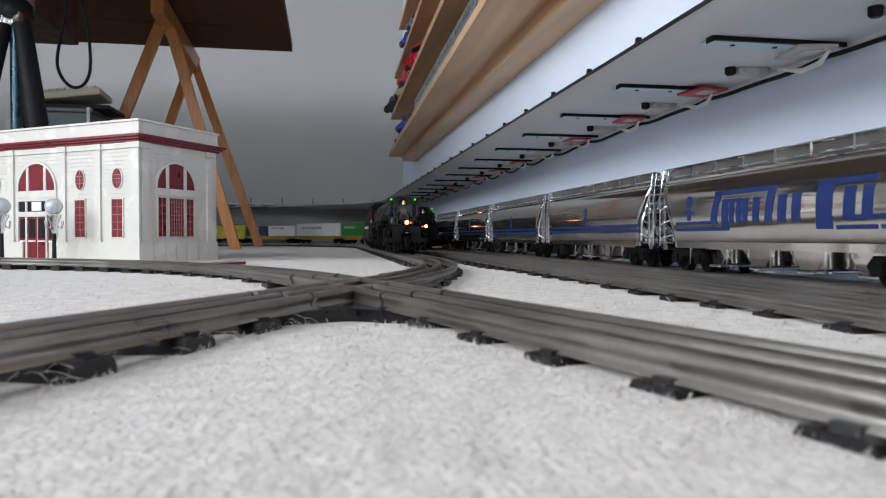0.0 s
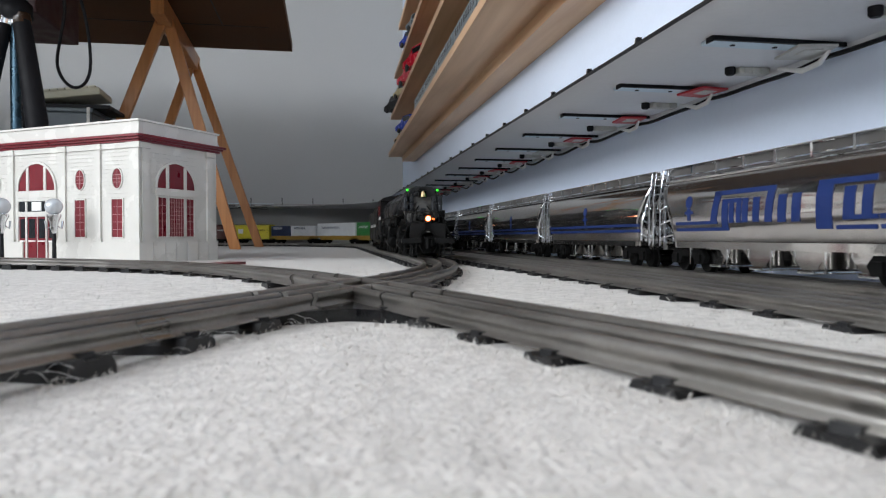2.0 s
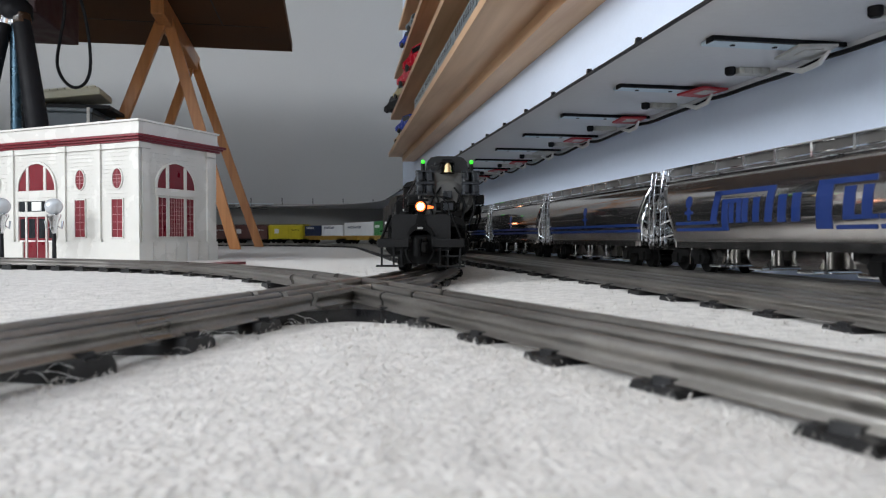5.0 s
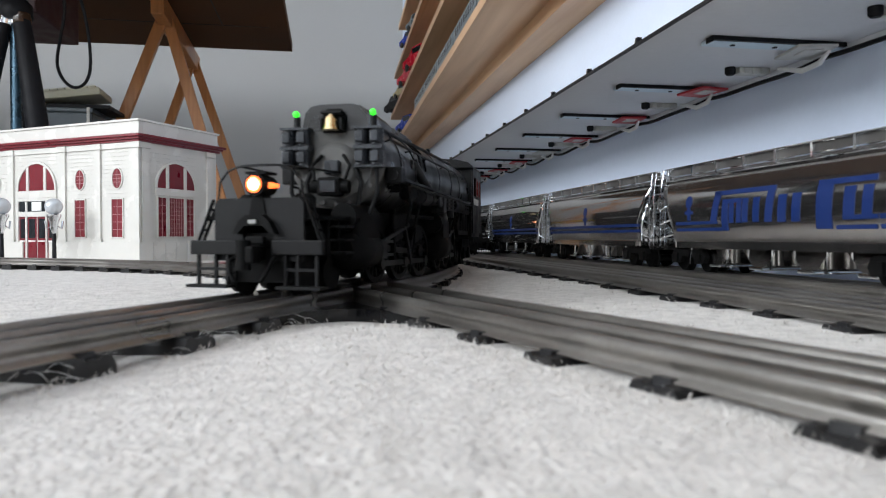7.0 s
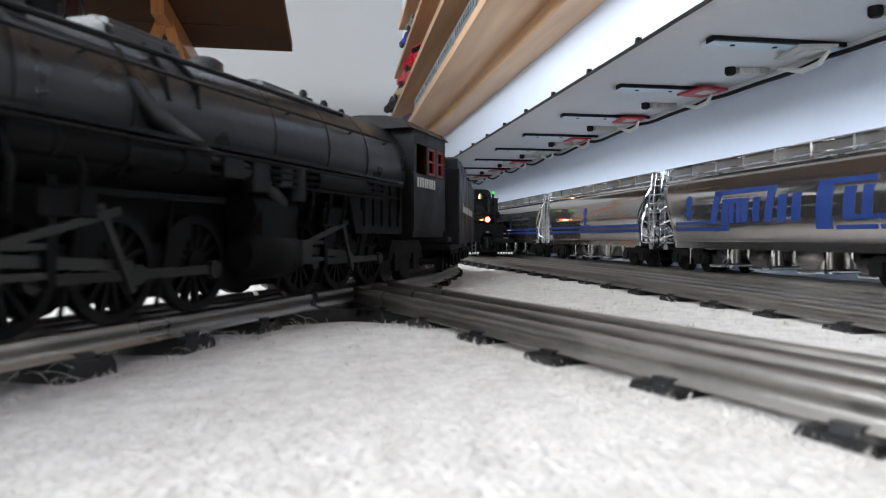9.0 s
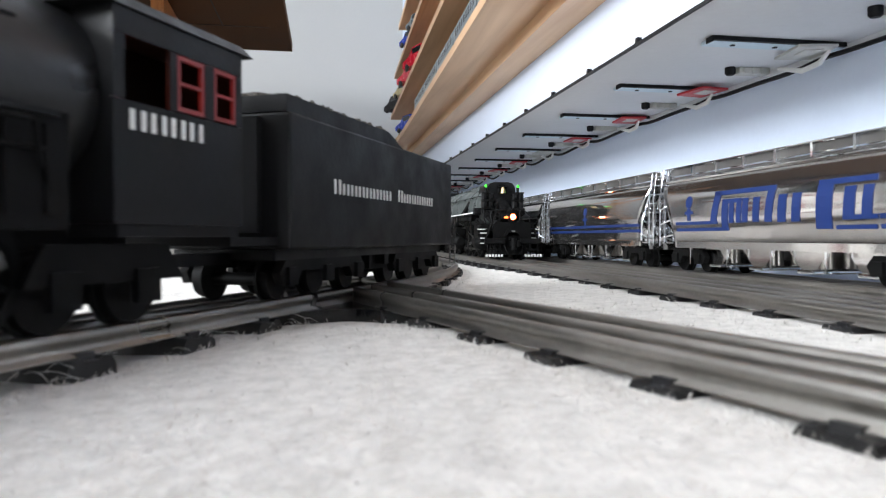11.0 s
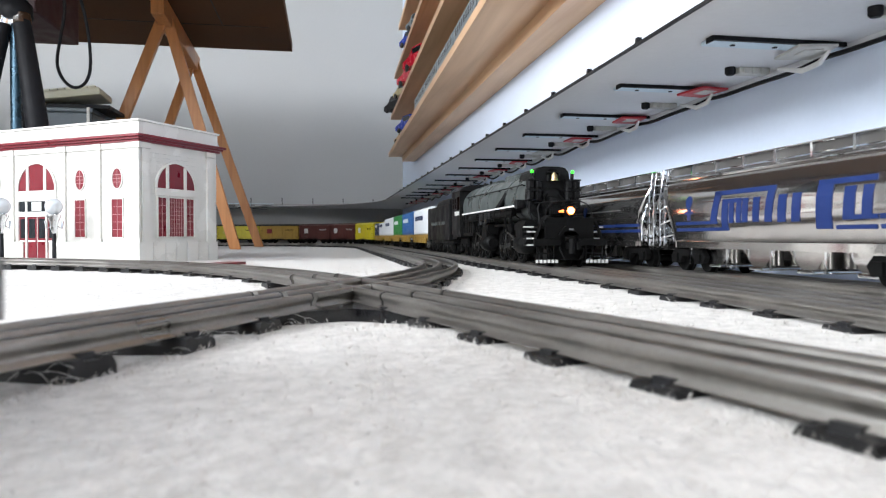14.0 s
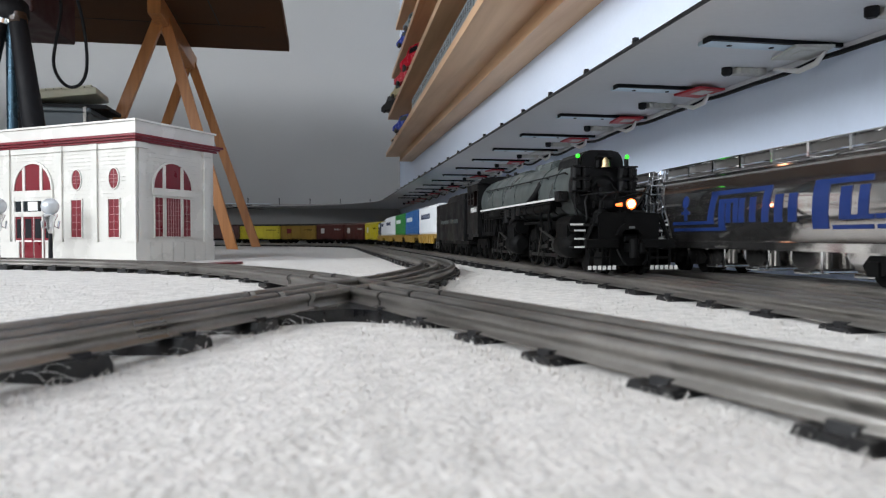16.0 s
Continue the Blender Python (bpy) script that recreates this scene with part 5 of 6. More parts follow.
    prism(bm, [(-0.0115, 0.0295), (-0.009, 0.0295), (-0.005, 0.0335), (0.005, 0.0335), (0.009, 0.0295), (0.0115, 0.0295), (0.0085, 0.0355), (0.0045, 0.0385),
               (-0.0045, 0.0385), (-0.0085, 0.0355)], 0.1963, 0.2005)
    part("coupler_pocket", bm, SHADEBLACK, plate)
    boxes("pilot_frame", [(-0.017, 0.017, 0.184, 0.1935, 0.006, 0.03)], SHADEBLACK, fe)
    for s in (-1, 1):
        lo, hi = sorted((s * 0.0095, s * 0.0362))
        bm = bmesh.new()
        box(bm, lo, hi, 0.1964, 0.2, 0.0195, 0.0265, bev=0.0006)
        part("pilot_beam", bm, deck, fe)
        bm = bmesh.new()
        for x in (s * 0.016, s * 0.0225, s * 0.0325):
            box(bm, x - 0.0007, x + 0.0007, 0.1972, 0.1988, 0.005, 0.0194)
        a, b = sorted((s * 0.016, s * 0.0325))
        box(bm, a, b, 0.1974, 0.1986, 0.0118, 0.0132)
        a, b = sorted((s * 0.0135, s * 0.0365))
        box(bm, a, b, 0.1945, 0.203, 0.0035, 0.0049)
        st = part("step", bm, deck, fe)
        if trim:
            for k in range(6):
                boxes("step_edge", [(s * 0.025 - 0.0112 + k * 0.0039, s * 0.025 - 0.0086 + k * 0.0039, 0.2031, 0.2036, 0.0035, 0.0066)], LETTER, st, "white step edge")
        # side treads behind the plate
        bm = bmesh.new()
        for z in (0.0195, 0.026, 0.0325):
            box(bm, s * 0.033 - 0.0045, s * 0.033 + 0.0045, 0.168, 0.178, z, z + 0.0012)
        for y in (0.1675, 0.1785):
            box(bm, s * 0.0285 - 0.0005, s * 0.0285 + 0.0005, y - 0.0008, y + 0.0008, 0.0185, 0.0365)
        tr = part("side_steps", bm, SHADEBLACK, fe)
        if trim:
            for z in (0.0195, 0.026, 0.0325, 0.0372):
                w = 0.0045 if z < 0.035 else 0.008
                boxes("tread_edge", [(s * 0.033 - w, s * 0.033 + w, 0.1793, 0.18, z, z + 0.0014)], LETTER, tr, "white tread edge")
        bm = bmesh.new()
        for y in (0.1965, 0.1925):
            tube(bm, [(s * 0.0335, y, 0.0265), (s * 0.0255, y - 0.001, 0.0465)], 0.0009, 6)
        for q in (0.25, 0.5, 0.75):
            x, z = 0.0335 - 0.008 * q, 0.0265 + 0.02 * q
            tube(bm, [(s * x, 0.1965, z), (s * x, 0.1922, z)], 0.0007, 5)
        part("ladder", bm, SHADEBLACK, fe)
        bm = bmesh.new()
        tube(bm, [(s * 0.0235, 0.1945, 0.0468), (s * 0.0225, 0.1945, 0.055), (s * 0.0175, 0.1945, 0.0605), (s * 0.011, 0.1945, 0.0625), (0, 0.1945, 0.0628)], 0.0006, 6)
        tube(bm, [(s * 0.011, 0.1945, 0.0625), (s * 0.0165, 0.166, 0.0628), (s * 0.02, 0.148, 0.0628)], 0.0006, 6)
        part("grab_rail", bm, BLACK, fe)
        bm = bmesh.new()
        tube(bm, [(s * 0.0155, 0.179, 0.0386), (s * 0.0155, 0.179, 0.0475), (s * 0.0155, 0.179, 0.0495)], [0.0058, 0.0058, 0.004], 14)
        part("shield", bm, SHADEBLACK, fe)
        # air hose beside the coupler
        bm = bmesh.new()
        tube(bm, [(s * 0.0105, 0.1985, 0.0185), (s * 0.0115, 0.203, 0.0165), (s * 0.0098, 0.2055, 0.011), (s * 0.007, 0.2058, 0.007)], 0.0011, 8)
        part("air_hose", bm, SHADEBLACK, fe)
    bm = bmesh.new()
    box(bm, -0.0038, 0.0038, 0.194, 0.2055, 0.0165, 0.0235, bev=0.001)
    tube(bm, [(0.001, 0.207, 0.0125), (0.001, 0.207, 0.0265)], 0.0036, 12)
    box(bm, -0.0065, -0.002, 0.2035, 0.211, 0.0155, 0.024, bev=0.0012)
    box(bm, -0.005, 0.005, 0.1965, 0.2, 0.0245, 0.0285, bev=0.0008)
    part("coupler", bm, SHADEBLACK, fe)
    boxes("coupler_pin", [(-0.0022, 0.0022, 0.2008, 0.2016, 0.0345, 0.0362)], STEEL, fe)
    bm = bmesh.new()
    tube(bm, [(0, 0.186, 0.0532), (0, 0.197, 0.0532), (0, 0.1995, 0.0532)], [0.0048, 0.0056, 0.0054], 18)
    prism(bm, [(-0.0045, 0.0386), (0.0045, 0.0386), (0.0025, 0.0485), (-0.0025, 0.0485)], 0.189, 0.197)
    box(bm, -0.0055, 0.0055, 0.188, 0.1985, 0.0582, 0.0594)
    part("headlight", bm, SHADEBLACK, fe)
    bm = bmesh.new()
    tube(bm, [(0, 0.1996, 0.0532), (0, 0.2006, 0.0532), (0, 0.2014, 0.0532)], [0.0031, 0.0028, 0.0014], 16)
    part("headlight_lens", bm, LAMPCORE, fe, "glowing warm headlight lens")
    # ring that draws the orange bloom round the lens
    bm = bmesh.new()
    tube(bm, [(0, 0.1995, 0.0532), (0, 0.2001, 0.0532)], 0.0041, 18)
    part("headlight_halo", bm, GLARE, fe, "orange ring standing for the headlight's bloom")
    # added glowing stub that draws the headlight's flare to one side
    k = 1 if trim else -1
    bm = bmesh.new()
    tube(bm, [(k * 0.0052, 0.195, 0.0529), (k * 0.0098, 0.1935, 0.0526)], [0.0016, 0.0009], 8)
    part("side_flare", bm, GLARE, fe, "glowing orange piece standing for headlight flare")
    return t, fe


def truck(parent, y, axles, who, label=""):
    """A freight or tender truck: side frames, bolster and wheelsets about y."""
    half = (axles - 1) * 0.0175
    bm = bmesh.new()
    for s in (-1, 1):
        prism(bm, [(y - half - 0.009, 0.012), (y - half - 0.006, 0.007), (y - half + 0.006, 0.007), (y - half + 0.01, 0.0125), (y + half - 0.01, 0.0125),
                   (y + half - 0.006, 0.007), (y + half + 0.006, 0.007), (y + half + 0.009, 0.012), (y + half + 0.004, 0.0178), (y - half - 0.004, 0.0178)],
              s * 0.0245 - 0.0022, s * 0.0245 + 0.0022, "x")
        for k in range(axles):
            ya = y - half + k * 0.035
            box(bm, s * 0.0272 - 0.0014, s * 0.0272 + 0.0014, ya - 0.004, ya + 0.004, 0.0065, 0.0145)
    box(bm, -0.024, 0.024, y - 0.005, y + 0.005, 0.012, 0.0195)
    tr = part("truck", bm, TRUCKM, parent, label)
    for k in range(axles):
        ya = y - half + k * 0.035
        w = wheel_pair("wheel", tr, ya, 0.0088, material=WHEELB)
        if who is not None:
            WHEELS.append((w, (0, ya, 0.0088), 0.0088, who))
    return tr


TRUCKM = mat("truck_black", (0.0035, 0.0035, 0.0035), 0.6, 0.0, var=0.25, scale=70, spec=0.14)


def tender(who, trim):
    L = 0.231
    t = thing("locomotive_tender", Matrix(), "black toy tender with coal load and pale lettering bars", "toy tender", "toy tenders")
    h = L / 2
    bm = bmesh.new()
    box(bm, -0.034, 0.034, -h, h, 0.0225, 0.082, bev=0.0012)
    part("tank", bm, BLACK, t)
    bm = bmesh.new()
    prism(bm, [(-0.02, 0.0822), (h, 0.0822), (h, 0.0895), (0.002, 0.0895)], -0.0325, 0.0325, "x")
    part("coal_bunker", bm, BLACK, t)
    bm = bmesh.new()
    rng = random.Random(11)
    for i in range(16):
        for j in range(36):
            y, x = 0.004 + j * 0.003, -0.0285 + i * 0.0038
            vs = box(bm, -0.002, 0.002, -0.0017, 0.0017, -0.001, 0.0014)
            bmesh.ops.transform(bm, matrix=pose(x + rng.uniform(-0.002, 0.002), y, 0.0882 + 0.0022 * math.cos(x * 50) + rng.uniform(0, 0.0008), rng.uniform(-30, 30), rng.uniform(-30, 30), rng.uniform(0, 90)), verts=vs)
    tagged(part("coal", bm, COAL, t), kind="stuff")
    boxes("brake_gear", [(-0.02, 0.02, -0.022, 0.022, 0.009, 0.0223), (-0.026, 0.026, -0.012, -0.006, 0.012, 0.0223), (-0.026, 0.026, 0.012, 0.016, 0.01, 0.0223)], SHADEBLACK, t)
    boxes("underframe", [(-0.0265, 0.0265, -h, h, 0.0178, 0.0224), (-0.03, 0.03, -h - 0.003, -h + 0.004, 0.018, 0.0223)], BLACK, t)
    truck(t, 0.068, 3, who), truck(t, -0.062, 3, who)
    boxes("apron", [(-0.028, 0.028, h, h + 0.034, 0.0245, 0.028)], BLACK, t)
    boxes("drawbar", [(-0.004, 0.004, h, h + 0.04, 0.016, 0.021)], BLACK, t)
    boxes("front_bulkhead", [(-0.02, 0.02, h, h + 0.004, 0.03, 0.08)], BLACK, t)
    for s in (-1, 1):
        bm = bmesh.new()
        for k in range(6):
            tube(bm, [(s * 0.026 - 0.006, -h - 0.0035, 0.03 + k * 0.009), (s * 0.026 + 0.006, -h - 0.0035, 0.03 + k * 0.009)], 0.0006, 5)
        tube(bm, [(s * 0.026 - 0.006, -h - 0.0035, 0.026), (s * 0.026 - 0.006, -h - 0.0035, 0.08)], 0.0006, 5)
        tube(bm, [(s * 0.026 + 0.006, -h - 0.0035, 0.026), (s * 0.026 + 0.006, -h - 0.0035, 0.08)], 0.0006, 5)
        part("ladder", bm, BLACK, t)
        bm = bmesh.new()
        for x in (s * 0.0325 - 0.003, s * 0.0325 + 0.001):
            box(bm, x - 0.0005, x + 0.0005, -h - 0.0042, -h - 0.003, 0.008, 0.0225)
        for z in (0.0085, 0.0135, 0.0185):
            box(bm, s * 0.0325 - 0.003, s * 0.0325 + 0.001, -h - 0.0042, -h - 0.003, z, z + 0.0008)
        part("step", bm, STEEL, t)
        glyphs(t, s * 0.034, 0.076 if s < 0 else -0.072, -0.072 if s < 0 else 0.076, 0.049, 0.0055, 16, LETTER if not trim else GREYB, gaps=(8,), side=s, big=(0, 9))
        bm = bmesh.new()
        tube(bm, [(s * 0.012, -h - 0.003, 0.02), (s * 0.012, -h - 0.007, 0.013), (s * 0.012, -h - 0.012, 0.011), (s * 0.012, -h - 0.016, 0.015)], 0.0007, 6)
        part("chain", bm, STEEL, t)
    bm = bmesh.new()
    box(bm, -0.003, 0.003, -h - 0.016, -h - 0.003, 0.016, 0.022, bev=0.0008)
    part("coupler", bm, BLACK, t)
    return t


engine_1, front_1 = loco(1, False)
tender_1 = tender(1, False)
engine_2, front_2 = loco(2, True)
tender_2 = tender(2, True)

# -- silver covered hoppers, standing --
WALKM = mat("walk_grey", (0.11, 0.105, 0.1), 0.4, 0.4, var=0.15, scale=40)
BODY = [(0.0, 0.0195), (-0.0285, 0.0195), (-0.0292, 0.0255), (-0.0305, 0.032), (-0.0322, 0.042), (-0.0325, 0.052), (-0.0313, 0.0625), (-0.0285, 0.0725), (-0.0235, 0.079), (-0.014, 0.082), (0.0, 0.083)]
BODY = BODY + [(-x, z) for x, z in BODY[-2:0:-1]]


def side_x(z):
    pts = BODY[1:10]
    return float(np.interp(z, [p[1] for p in pts], [p[0] for p in pts]))


def hopper(y, logo):
    t = thing("hopper_car", pose(0.322, y, RAIL), "shiny silver covered hopper car with blue stripes and lettering shapes", "toy train car", "silver hopper cars")
    n, rings = 40, []
    bm = bmesh.new()
    for i in range(n + 1):
        u = -0.144 + 0.288 * i / n
        rings.append([bm.verts.new((x, u, z)) for x, z in BODY])
    k = len(BODY)
    for a, b in zip(rings, rings[1:]):
        for j in range(k):
            bm.faces.new((a[j], a[(j + 1) % k], b[(j + 1) % k], b[j])).smooth = j not in (0, k - 1)
    bm.faces.new(rings[0]), bm.faces.new(rings[-1][::-1])
    # ends curve inwards under the roof, then drop to the floor
    for v in bm.verts:
        if abs(v.co.y) > 0.1:
            q = min(1.0, max(0.0, (0.074 - v.co.z) / 0.034))
            v.co.y -= math.copysign(0.019 * q * q * (3 - 2 * q) * ((abs(v.co.y) - 0.1) / 0.044) ** 1.5, v.co.y)
    part("body", bm, SILVER, t)
    # roof edge, walkway on brackets, hatches
    for s in (-1, 1):
        bm = bmesh.new()
        tube(bm, [(s * 0.0272, -0.143, 0.0752), (s * 0.0272, 0.143, 0.0752)], 0.0012, 6)
        part("roof_rail", bm, SILVER, t)
        bm = bmesh.new()
        box(bm, s * 0.0215 - 0.0035, s * 0.0215 + 0.0035, -0.15, 0.15, 0.0868, 0.0876)
        for i in range(9):
            yy = -0.14 + i * 0.035
            box(bm, s * 0.0238 - 0.0012, s * 0.0238 + 0.0012, yy - 0.0011, yy + 0.0011, 0.078, 0.0868)
        part("roof_walk", bm, CHROME, t)
        boxes("walk_panel", [(s * 0.0215 - 0.0006, s * 0.0215 + 0.0006, -0.148, 0.148, 0.0808, 0.0866)], WALKM, t)
        boxes("side_sill", [(s * 0.0295 - 0.0012, s * 0.0295 + 0.0012, -0.118, 0.118, 0.0192, 0.0243)], SILVER, t)
    for i in range(6):
        bm = bmesh.new()
        yy = -0.115 + i * 0.046
        tube(bm, [(0, yy, 0.082), (0, yy, 0.0855), (0, yy, 0.0865)], [0.012, 0.012, 0.0105], 16)
        part("roof_hatch", bm, SILVER, t)
    # discharge hoppers
    for i in range(4):
        yy = -0.0765 + i * 0.051
        bm = bmesh.new()
        prism(bm, [(yy - 0.019, 0.0192), (yy + 0.019, 0.0192), (yy + 0.007, 0.0072), (yy - 0.007, 0.0072)], -0.0185, 0.0185, "x")
        hp = part("discharge_hopper", bm, SILVER, t)
        boxes("gate", [(-0.0215, 0.0215, yy - 0.0075, yy + 0.0075, 0.0045, 0.0071)], CHROME, hp, bev=0.0008)
        boxes("gate_post", [(-0.0275, -0.0262, yy + 0.0245, yy + 0.0262, 0.006, 0.019)], CHROME, t)
    for e in (-1, 1):
        bm = bmesh.new()
        box(bm, -0.0275, 0.0275, e * 0.143 - 0.0035, e * 0.143 + 0.0035, 0.017, 0.0222)
        box(bm, -0.006, 0.006, min(e * 0.09, e * 0.143), max(e * 0.09, e * 0.143), 0.016, 0.02)
        box(bm, -0.003, 0.003, min(e * 0.146, e * 0.1555), max(e * 0.146, e * 0.1555), 0.013, 0.019)
        part("end_sill", bm, SILVER, t)
        for s in (-1, 1):
            bm = bmesh.new()
            for x, y2 in ((s * 0.029, e * 0.1505), (s * 0.029, e * 0.1425), (s * 0.0165, e * 0.1505)):
                tube(bm, [(x, y2, 0.0205), (x, y2, 0.066), (x * 0.9, y2, 0.087)], 0.0006, 6)
            for r in range(8):
                z = 0.0265 + r * 0.008
                tube(bm, [(s * 0.029, e * 0.1425, z), (s * 0.029, e * 0.1505, z)], 0.0005, 5)
                tube(bm, [(s * 0.029, e * 0.1505, z), (s * 0.0165, e * 0.1505, z)], 0.0005, 5)
            part("ladder", bm, CHROME, t, "bright ladder")
            bm = bmesh.new()
            for x in (0.0285, 0.018):
                arc = [(s * x, e * (0.1435 - 0.0175 * (lambda q: q * q * (3 - 2 * q))(min(1, i / 5))), 0.071 - 0.0066 * i) for i in range(8)]
                tube(bm, arc, 0.0011, 6)
            for i, z in enumerate((0.0305, 0.043, 0.0555)):
                tube(bm, [(s * 0.0285, e * (0.1275 + 0.004 * i), z), (s * 0.029, e * 0.1505, z - 0.004)], 0.0008, 5)
            box(bm, s * 0.02 - 0.0085, s * 0.02 + 0.0085, min(e * 0.128, e * 0.149), max(e * 0.128, e * 0.149), 0.0225, 0.0237)
            part("end_brace", bm, CHROME, t, "bright plated end bracing")
        bm = bmesh.new()
        for k in range(5):
            x = -0.02 + 0.01 * k
            prism(bm, [(e * 0.1262, 0.024), (e * 0.1335, 0.024), (e * 0.139, 0.058), (e * 0.1345, 0.058)], x - 0.0008, x + 0.0008, "x")
        tube(bm, [(0.012, e * 0.138, 0.043), (0.012, e * 0.141, 0.043)], 0.0085, 16)
        tube(bm, [(-0.014, e * 0.1365, 0.034), (-0.014, e * 0.1425, 0.034)], 0.006, 14)
        part("end_fittings", bm, CHROME, t, "chrome brake gear at the car end")
        truck(t, e * 0.108, 2, None)

    def decal(name, pts):
        """A blue shape on the curved side facing the room: (along, up) outline, along grows to the south."""
        bm = bmesh.new()
        front = [bm.verts.new((side_x(z) - 0.0005, -a, z)) for a, z in pts]
        back = [bm.verts.new((side_x(z) + 0.0006, -a, z)) for a, z in pts]
        m = len(pts)
        bm.faces.new(front), bm.faces.new(back[::-1])
        for i in range(m):
            bm.faces.new((front[i], back[i], back[(i + 1) % m], front[(i + 1) % m]))
        part(name, bm, BLUE, t)

    def strip(a0, a1, z0, z1, slant=0.0):
        # cut into short lengths so that it follows the curve of the side
        m = max(1, int((z1 - z0) / 0.006))
        for i in range(m):
            p, q = z0 + (z1 - z0) * i / m, z0 + (z1 - z0) * (i + 1) / m
            e = 0.00008
            decal("livery_shape", [(a0 + slant * (p - z0), p), (a1 + slant * (p - z0), p), (a1 + slant * (q - z0), q + e), (a0 + slant * (q - z0), q + e)])

    if logo:
        # twin bars that step up into a row of heavy angular shapes
        strip(-0.117, -0.0565, 0.0378, 0.0402), strip(-0.117, -0.0426, 0.0327, 0.0351)
        strip(-0.0652, -0.0572, 0.0402, 0.0622, 0.32), strip(-0.0508, -0.0434, 0.0351, 0.0545, 0.12)
        strip(-0.0592, 0.0114, 0.059, 0.0622), strip(-0.0484, -0.0275, 0.0527, 0.0557)

        def bars(z0, z1, slant, *ends):
            """Plain slanted upright bars between pairs of ends."""
            for a, b in zip(ends[::2], ends[1::2]):
                strip(a, b, z0, z1, slant)
        bars(0.0383, 0.0553, 0.12, -0.0413, -0.0357, -0.0325, -0.027, -0.0256, -0.0192, -0.0135, -0.0066)
        bars(0.038, 0.059, 0.2, -0.0005, 0.0068)
        bars(0.0377, 0.0556, 0.12, 0.0128, 0.0208, 0.0262, 0.0342)
        strip(0.0478, 0.0607, 0.0328, 0.0587, 0.09), strip(0.0508, 0.0948, 0.0587, 0.0619)
        bars(0.0404, 0.0567, 0.11, 0.0702, 0.0786, 0.084, 0.0912)
        strip(0.0699, 0.0951, 0.0379, 0.0404), strip(0.0641, 0.0937, 0.0325, 0.0348)
        strip(0.0965, 0.128, 0.0379, 0.0406), strip(0.0965, 0.128, 0.0325, 0.0348)
    else:
        strip(-0.128, 0.128, 0.0378, 0.0404), strip(-0.128, 0.128, 0.0325, 0.0351)
    # small emblem: a round shape with a crossbar
    c = -0.096 if logo else -0.006
    z = 0.056
    decal("emblem", [(c + 0.0045 * math.cos(a), z + 0.005 * math.sin(a)) for a in (2 * math.pi * i / 16 for i in range(16))])
    strip(c - 0.0022, c + 0.0022, 0.041, 0.0508), strip(c - 0.006, c + 0.006, 0.0462, 0.0486)


for i in range(-1, 6):
    hopper(0.4137 + 0.3135 * i, i in (-1, 0))

# -- freight cars behind the second engine --
YEL = mat("car_yellow", (0.62, 0.52, 0.02), 0.4, var=0.1, scale=50)
YELD = mat("car_ochre", (0.33, 0.2, 0.03), 0.45, var=0.15, scale=50)
BROWN = mat("car_oxide", (0.085, 0.02, 0.016), 0.5, var=0.15, scale=50)
GREENC = mat("container_green", (0.03, 0.22, 0.05), 0.4, var=0.1, scale=50)
BLUEC = mat("container_blue", (0.03, 0.13, 0.36), 0.4, var=0.1, scale=50)
WHITEC = mat("container_white", (0.72, 0.74, 0.76), 0.4, var=0.06, scale=50)
NAVY = mat("container_navy", (0.02, 0.035, 0.09), 0.4, var=0.1, scale=50)


def boxcar(length, colour, label, roof=None):
    t = thing("box_car", Matrix(), label, "toy train car", "freight cars")
    h = length / 2
    boxes("body", [(-0.0305, 0.0305, -h, h, 0.0185, 0.08)], colour, t, bev=0.0008)
    bm = bmesh.new()
    prism(bm, [(-0.032, 0.0802), (0.032, 0.0802), (0.016, 0.0862), (-0.016, 0.0862)], -h - 0.001, h + 0.001)
    part("roof", bm, roof or colour, t)
    boxes("roof_walk", [(-0.006, 0.006, -h - 0.003, h + 0.003, 0.0868, 0.088)], DARK, t)
    for s in (-1, 1):
        d = boxes("door", [(s * 0.0313 - 0.0008, s * 0.0313 + 0.0008, -0.02, 0.02, 0.022, 0.077)], colour, t)
        boxes("door_rail", [(s * 0.0318 - 0.0006, s * 0.0318 + 0.0006, -0.045, 0.025, 0.0195, 0.0212)], DARK, d)
        for k in range(-5, 6):
            yy = k * h / 5.6
            if abs(yy) > 0.022:
                boxes("rib", [(s * 0.031 - 0.0006, s * 0.031 + 0.0006, yy - 0.0006, yy + 0.0006, 0.02, 0.079)], colour, t)
        boxes("placard", [(s * 0.0321 - 0.0003, s * 0.0321 + 0.0003, -h * 0.62, -h * 0.36, 0.045, 0.066)], WHITEC if colour is YEL else (LETTER if colour is BROWN else RED), t)
        glyphs(t, s * 0.0306, h * 0.8, h * 0.35, 0.058, 0.006, 6, DARK if colour is not BROWN else LETTER, side=s)
        for e in (-1, 1):
            bm = bmesh.new()
            for r in range(6):
                tube(bm, [(s * 0.0318, e * h - e * 0.002, 0.024 + r * 0.009), (s * 0.0318, e * h - e * 0.011, 0.024 + r * 0.009)], 0.0005, 5)
            part("ladder", bm, DARK, t)
    boxes("underframe", [(-0.008, 0.008, -h - 0.007, h + 0.007, 0.012, 0.0183)], DARK, t)
    truck(t, h - 0.035, 2, 2), truck(t, -h + 0.035, 2, 2)
    return t


